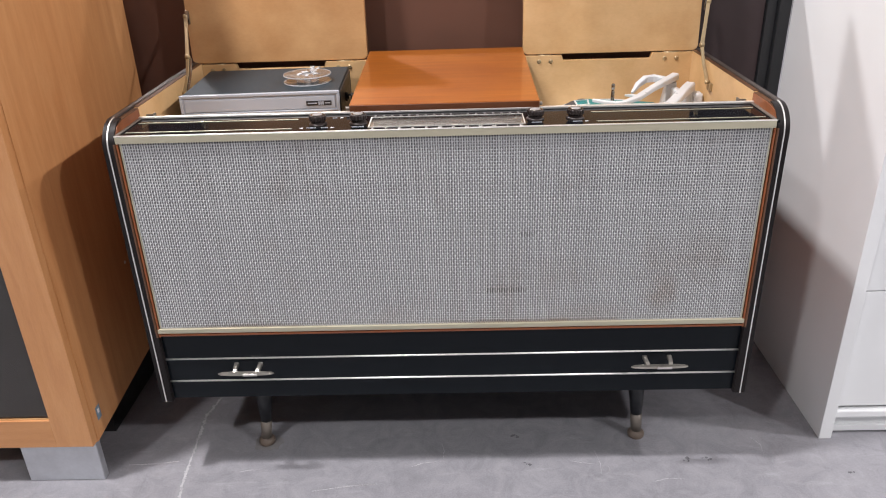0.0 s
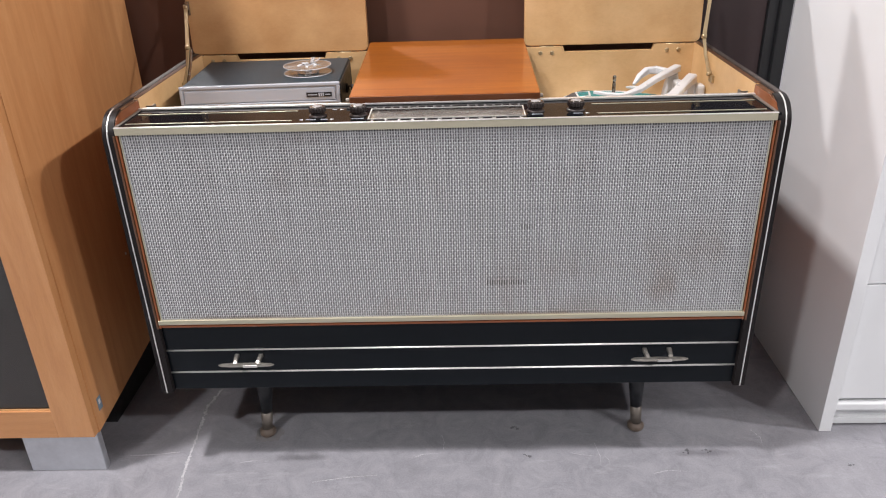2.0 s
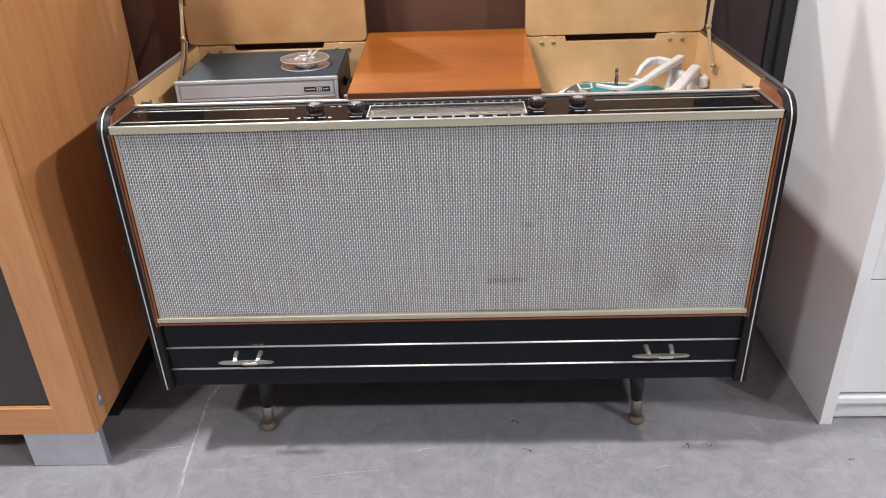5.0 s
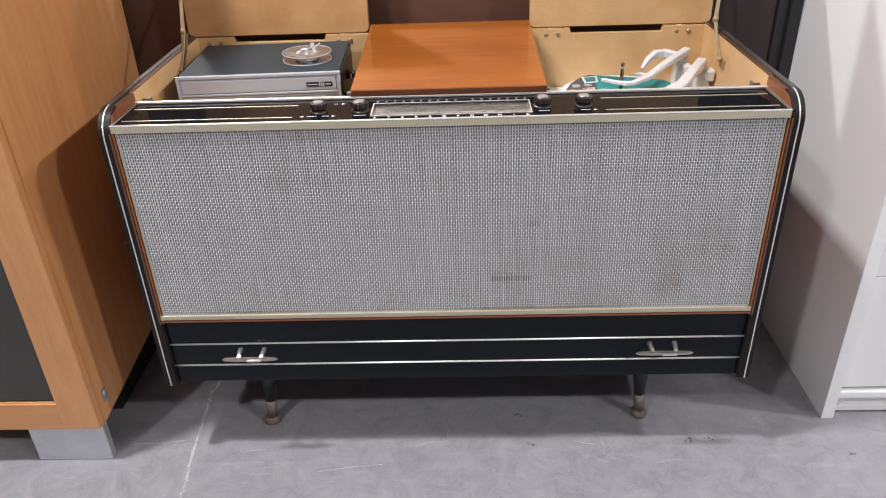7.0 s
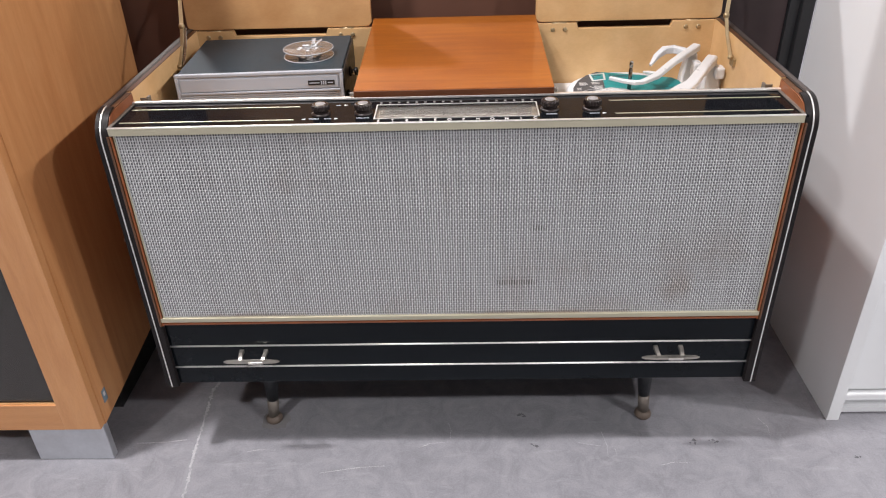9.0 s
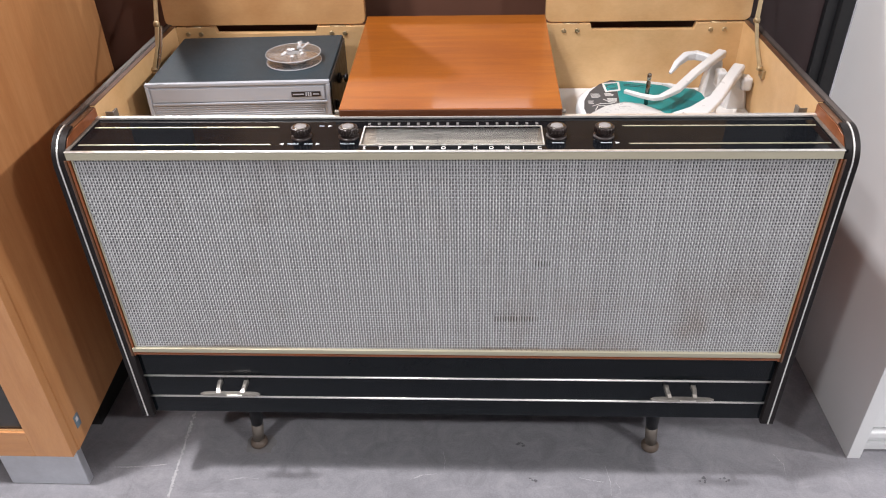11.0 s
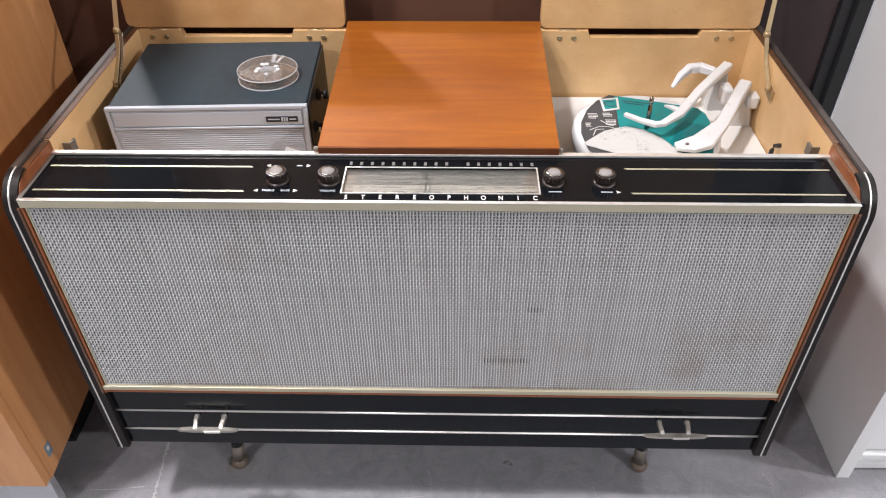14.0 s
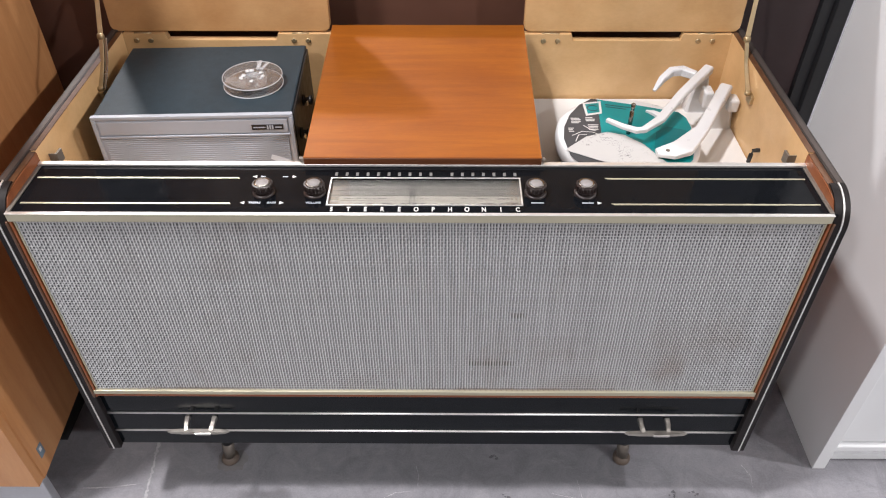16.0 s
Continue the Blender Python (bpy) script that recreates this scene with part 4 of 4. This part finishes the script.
def record_deck():
    e = thing("record_deck", "white record deck with platter, spindle and white plastic arms", "record player")
    part("deck_board", box(0.172, 0.6345, 0.150, 0.560, FLOOR_Z, 0.712, 0.002), M_BOARD, e, "white painted deck board")
    c = Matrix.Translation((PX, PY, 0))
    part("platter", lathe([(0.0, 0.735), (0.130, 0.735), (0.136, 0.740), (0.1385, 0.756), (0.137, 0.770), (0.131, 0.7725), (0.0, 0.7725)], 80, c, False), M_WHITEP, e, "round white platter", True)
    part("platter_hub", lathe([(0.060, 0.7125), (0.060, 0.7345)], 40, c), M_SMOKYMETAL, e)
    part("spindle", lathe([(0.0042, 0.7725), (0.0042, 0.822), (0.0034, 0.823), (0.0034, 0.829), (0.0042, 0.830), (0.0042, 0.839), (0.002, 0.841)], 16, c), M_SMOKYMETAL, e, "tall metal changer spindle", True)
    # overarm with its small lever and hooked finger
    a = part("overarm", bar([(0.345, 0.328, 0.801), (0.370, 0.304, 0.802), (0.394, 0.288, 0.803), (0.408, 0.291, 0.803), (0.446, 0.326, 0.804), (0.505, 0.415, 0.806), (0.582, 0.509, 0.811)],
                            [0.0045, 0.0055, 0.0065, 0.0065, 0.0085, 0.0085, 0.0100], [0.0035, 0.0035, 0.004, 0.004, 0.005, 0.006, 0.009]), M_WHITEP, e, "cranked white plastic overarm")
    part("lever", bar([(0.446, 0.335, 0.806), (0.434, 0.347, 0.806), (0.424, 0.356, 0.804)], [0.008, 0.005, 0.002], [0.003, 0.003, 0.002]), M_WHITEP, a)
    part("finger", bar([(0.468, 0.475, 0.780), (0.486, 0.494, 0.796), (0.506, 0.508, 0.806), (0.528, 0.508, 0.808), (0.552, 0.492, 0.806)], [0.003, 0.007, 0.009, 0.009, 0.008], [0.003, 0.006, 0.008, 0.009, 0.008]), M_FROST, a, "milky hooked finger")
    part("overarm_post", bar([(0.578, 0.520, 0.7125), (0.574, 0.515, 0.750), (0.570, 0.500, 0.800)], [0.026, 0.020, 0.012], [0.018, 0.016, 0.010], Vector((0, 1, 0))), M_WHITEP, a)
    # tone arm with broad head
    t = part("tone_arm", bar([(0.424, 0.240, 0.786), (0.450, 0.242, 0.787), (0.474, 0.252, 0.788), (0.520, 0.304, 0.793), (0.566, 0.384, 0.797), (0.604, 0.450, 0.798)],
                             [0.010, 0.020, 0.021, 0.0125, 0.0115, 0.0125], [0.0035, 0.0045, 0.006, 0.007, 0.009, 0.012]), M_WHITEP, e, "white plastic tone arm")
    part("head_screw", lathe([(0.0038, 0.0), (0.0036, 0.0012), (0.0, 0.0014)], 14, Matrix.Translation((0.443, 0.240, 0.7915)), False), M_FERRULE, t)
    part("arm_post", bar([(0.610, 0.458, 0.7125), (0.608, 0.456, 0.750), (0.604, 0.452, 0.788)], [0.024, 0.020, 0.014], [0.020, 0.018, 0.014], Vector((0, 1, 0))), M_WHITEP, t)
    part("arm_cap", box(0.566, 0.586, 0.448, 0.484, 0.752, 0.790, 0.005), M_WHITEP, t)
    part("arm_cap", box(0.610, 0.632, 0.424, 0.456, 0.758, 0.786, 0.005), M_WHITEP, t)
    return e


record_deck()


def card_insert():
    """Printed card on the platter: round at one end, cut straight behind, black and teal."""
    e = thing("printed_card", "black and teal printed card with folded white flap on platter", "printed card")
    z0, z1 = PZ + 0.0003, PZ + 0.0016
    rim = [(0.336, 0.452), (0.308, 0.428), (0.284, 0.390), (0.268, 0.345), (0.263, 0.305), (0.269, 0.250), (0.290, 0.212), (0.322, 0.188)]
    part("black_area", prism(rim + [(0.333, 0.260), (0.337, 0.320), (0.342, 0.390), (0.347, 0.449)], "z", z0, z1), M_CARD, e, "black printed area")
    part("teal_area", prism([(0.3475, 0.449), (0.3425, 0.390), (0.3375, 0.320), (0.3335, 0.260), (0.3275, 0.187), (0.390, 0.178), (0.455, 0.196), (0.492, 0.236), (0.508, 0.290), (0.514, 0.345), (0.513, 0.378), (0.503, 0.400), (0.424, 0.427)], "z", z0, z1), M_TEAL, e, "teal printed area")
    sq = [(0.315, 0.434), (0.353, 0.441), (0.349, 0.394), (0.316, 0.385)]
    cx, cy = sum(a for a, b in sq) / 4, sum(b for a, b in sq) / 4
    part("white_square", prism(sq, "z", z1 + 0.0002, z1 + 0.0006), M_PRINT_W, e, "white outlined square emblem")
    part("square_field", prism([(cx + (a - cx) * 0.74, cy + (b - cy) * 0.74) for a, b in sq], "z", z1 + 0.0007, z1 + 0.0010), M_TEAL, e)
    em = [(cx + 0.011 * math.cos(radians(a)), cy + 0.010 * math.sin(radians(a)), z1 + 0.0012) for a in range(40, 330, 20)]
    part("emblem_stroke", tube(em, 0.0012, 5, 0.3), M_CARD, e)
    rng = random.Random(12)
    # lines of print, too small to read
    for x0, x1, y, n in ((0.284, 0.306, 0.376, 4), (0.313, 0.337, 0.378, 3), (0.315, 0.337, 0.352, 4), (0.275, 0.288, 0.340, 3)):
        for k in range(n):
            w = (x1 - x0) * rng.uniform(0.6, 1.0)
            part("print_bar", box(x0, x0 + w, y - 0.0055 * k - 0.0012, y - 0.0055 * k + 0.0012, z1 + 0.0002, z1 + 0.0005), M_PRINT_W, e)
    for pts in ([(0.280, 0.314), (0.300, 0.328), (0.320, 0.326), (0.334, 0.316)], [(0.284, 0.294), (0.292, 0.316), (0.308, 0.318)], [(0.306, 0.350), (0.318, 0.334), (0.328, 0.330)]):
        part("print_curve", tube([(a, b, z1 + 0.0006) for a, b in pts], 0.0009, 5, 0.4), M_PRINT_W, e)
    for pts in ([(0.360, 0.428), (0.418, 0.414)], [(0.360, 0.420), (0.400, 0.410)]):
        part("print_curve", tube([(a, b, z1 + 0.0006) for a, b in pts], 0.0012, 5, 0.3), M_CARD, e)
    part("dark_patch", prism([(0.428, 0.272), (0.458, 0.264), (0.488, 0.287), (0.503, 0.332), (0.468, 0.347), (0.443, 0.327)], "z", z1 + 0.0002, z1 + 0.0005), M_TEALDARK, e)
    # flap folded back over the card and lifting along its round edge
    bm = bmesh.new()
    near = [(0.262, 0.264), (0.294, 0.244), (0.328, 0.226), (0.362, 0.210), (0.396, 0.197), (0.424, 0.190), (0.452, 0.190)]
    far = [(0.264, 0.268), (0.304, 0.300), (0.343, 0.309), (0.376, 0.299), (0.407, 0.271), (0.430, 0.236), (0.455, 0.196)]
    lift = [0.000, 0.006, 0.010, 0.010, 0.008, 0.004, 0.001]
    cols = []
    for (xa, ya), (xb, yb), h in zip(near, far, lift):
        cols.append([bm.verts.new((xa + (xb - xa) * q, ya + (yb - ya) * q, z1 + 0.0016 + h * q * q)) for q in (0, 0.25, 0.5, 0.75, 1)])
    for a, b in zip(cols, cols[1:]):
        for k in range(4):
            bm.faces.new((a[k], b[k], b[k + 1], a[k + 1]))
    bmesh.ops.subdivide_edges(bm, edges=bm.edges[:], cuts=2, use_grid_fill=True, smooth=0.6)
    for v in bm.verts:
        v.co.z += 0.0008 * noise.noise(v.co * 60)
    bmesh.ops.solidify(bm, geom=bm.faces[:], thickness=0.0008)
    flap = part("folded_flap", bm, M_PRINTPAPER, e, "white paper flap with faint line drawings", True)
    return e


card_insert()


def hook():
    e = tagged(link("lid_hook", tube([(0.645, 0.292, 0.757), (0.630, 0.292, 0.757), (0.624, 0.292, 0.756), (0.622, 0.292, 0.748), (0.621, 0.292, 0.730)], 0.0042, 10), M_BLACKP, None, "", True), "small bent black metal hook on the maple side lining", "hook")
    return e


hook()


# ---- marks on the floor ----
def smear(name, label, category, pts, widths, mat, seed, n=150):
    """A thin broken streak lying on the floor."""
    rng = random.Random(seed)
    e = thing(name, label, category)
    run = [Vector((*p, 0)) for p in pts]
    for k in range(n):
        q = k / n * (len(run) - 1)
        i = min(int(q), len(run) - 2)
        p = run[i].lerp(run[i + 1], q - i)
        d = (run[i + 1] - run[i]).normalized()
        s = Vector((-d.y, d.x, 0))
        if rng.random() < 0.10:
            continue
        w = (widths[i] * (1 - q + i) + widths[i + 1] * (q - i)) * rng.uniform(0.2, 0.8)
        ln = (run[-1] - run[0]).length / n * rng.uniform(0.7, 2.0)
        c = p + s * rng.uniform(-0.3, 0.3) * w
        out = [c + d * ln * math.cos(a) * rng.uniform(0.6, 1) + s * w * 0.5 * math.sin(a) * rng.uniform(0.6, 1) for a in (2 * math.pi * m / 7 for m in range(7))]
        part("fleck", prism([(v.x, v.y) for v in out], "z", 0.0001, 0.0004 + 0.000006 * k), mat, e)
    return e


CHALK_LINE = [(-0.640, 0.31), (-0.664, 0.215), (-0.660, 0.13), (-0.651, 0.030), (-0.648, -0.026), (-0.637, -0.092), (-0.63, -0.20)]
smear("chalk_line", "broken white chalk streak across the concrete floor", "chalk mark", CHALK_LINE, [0.010, 0.016, 0.015, 0.012, 0.012, 0.014, 0.012], M_CHALK, 4)
smear("scratch", "thin pale scratch on the concrete floor", "scratch", [(-0.33, -0.078), (-0.25, -0.064), (-0.18, -0.058)], [0.003, 0.005, 0.002], M_CHALK, 6)
smear("scratch", "thin pale scratch on the concrete floor", "scratch", [(-0.80, 0.02), (-0.74, 0.022), (-0.68, 0.03)], [0.004, 0.006, 0.003], M_CHALK, 8)
M_GRIME = plain("floor_grime", (0.212, 0.204, 0.210), 0.6, scale=90, var=0.3)
for k, (a, b, c, w) in enumerate((((0.346, 0.045), (0.352, 0.0), (0.349, -0.035), 0.0022), ((-0.03, 0.080), (-0.024, 0.055), (-0.026, 0.028), 0.0022),
                                 ((0.364, 0.0), (0.371, -0.014), (0.369, -0.032), 0.0018), ((0.285, 0.012), (0.31, 0.005), (0.34, 0.0), 0.0020),
                                 ((-0.10, 0.0), (-0.075, 0.012), (-0.04, 0.016), 0.0022), ((0.47, -0.06), (0.50, -0.052), (0.545, -0.055), 0.0022),
                                 ((-0.52, -0.01), (-0.49, -0.004), (-0.45, -0.006), 0.0024), ((0.74, 0.09), (0.755, 0.06), (0.75, 0.03), 0.0020))):
    smear("scratch", "short pale scratch on the concrete floor", "scratch", [a, b, c], [w, w * 1.4, w * 0.7], M_CHALK, 60 + k, 28)
rng = random.Random(81)
ring = [(-0.470 + rng.uniform(0.030, 0.044) * math.cos(a), 0.094 + rng.uniform(0.024, 0.036) * math.sin(a)) for a in (0.2618 * q for q in range(24))]
tagged(link("grime_patch", prism(ring, "z", 0.0001, 0.0004), M_GRIME), "faint smudge of grime on the concrete round a console foot", "floor stain")
for k, (x, y, r) in enumerate(((0.156, 0.108, 0.011), (0.178, 0.006, 0.009), (0.56, 0.012, 0.012), (0.61, 0.014, 0.010), (0.93, -0.04, 0.007), (0.10, -0.16, 0.008))):
    rng = random.Random(40 + k)
    for q in range(4):
        cx, cy, rr = x + rng.uniform(-1, 1) * r, y + rng.uniform(-0.6, 0.6) * r, r * rng.uniform(0.2, 0.6)
        out = [(cx + rr * math.cos(a) * rng.uniform(0.4, 1.2), cy + rr * 0.8 * math.sin(a) * rng.uniform(0.4, 1.2)) for a in (2 * math.pi * m / 9 for m in range(9))]
        if q == 0:
            root = tagged(link("dirt_spot", prism(out, "z", 0.0001, 0.0005 + 0.0001 * q), M_STAIN), "small dark dirt spot on the concrete floor", "dirt spot", "dirt spots on the floor")
        else:
            part("speck", prism(out, "z", 0.0001, 0.0005 + 0.0001 * q), M_STAIN, root)
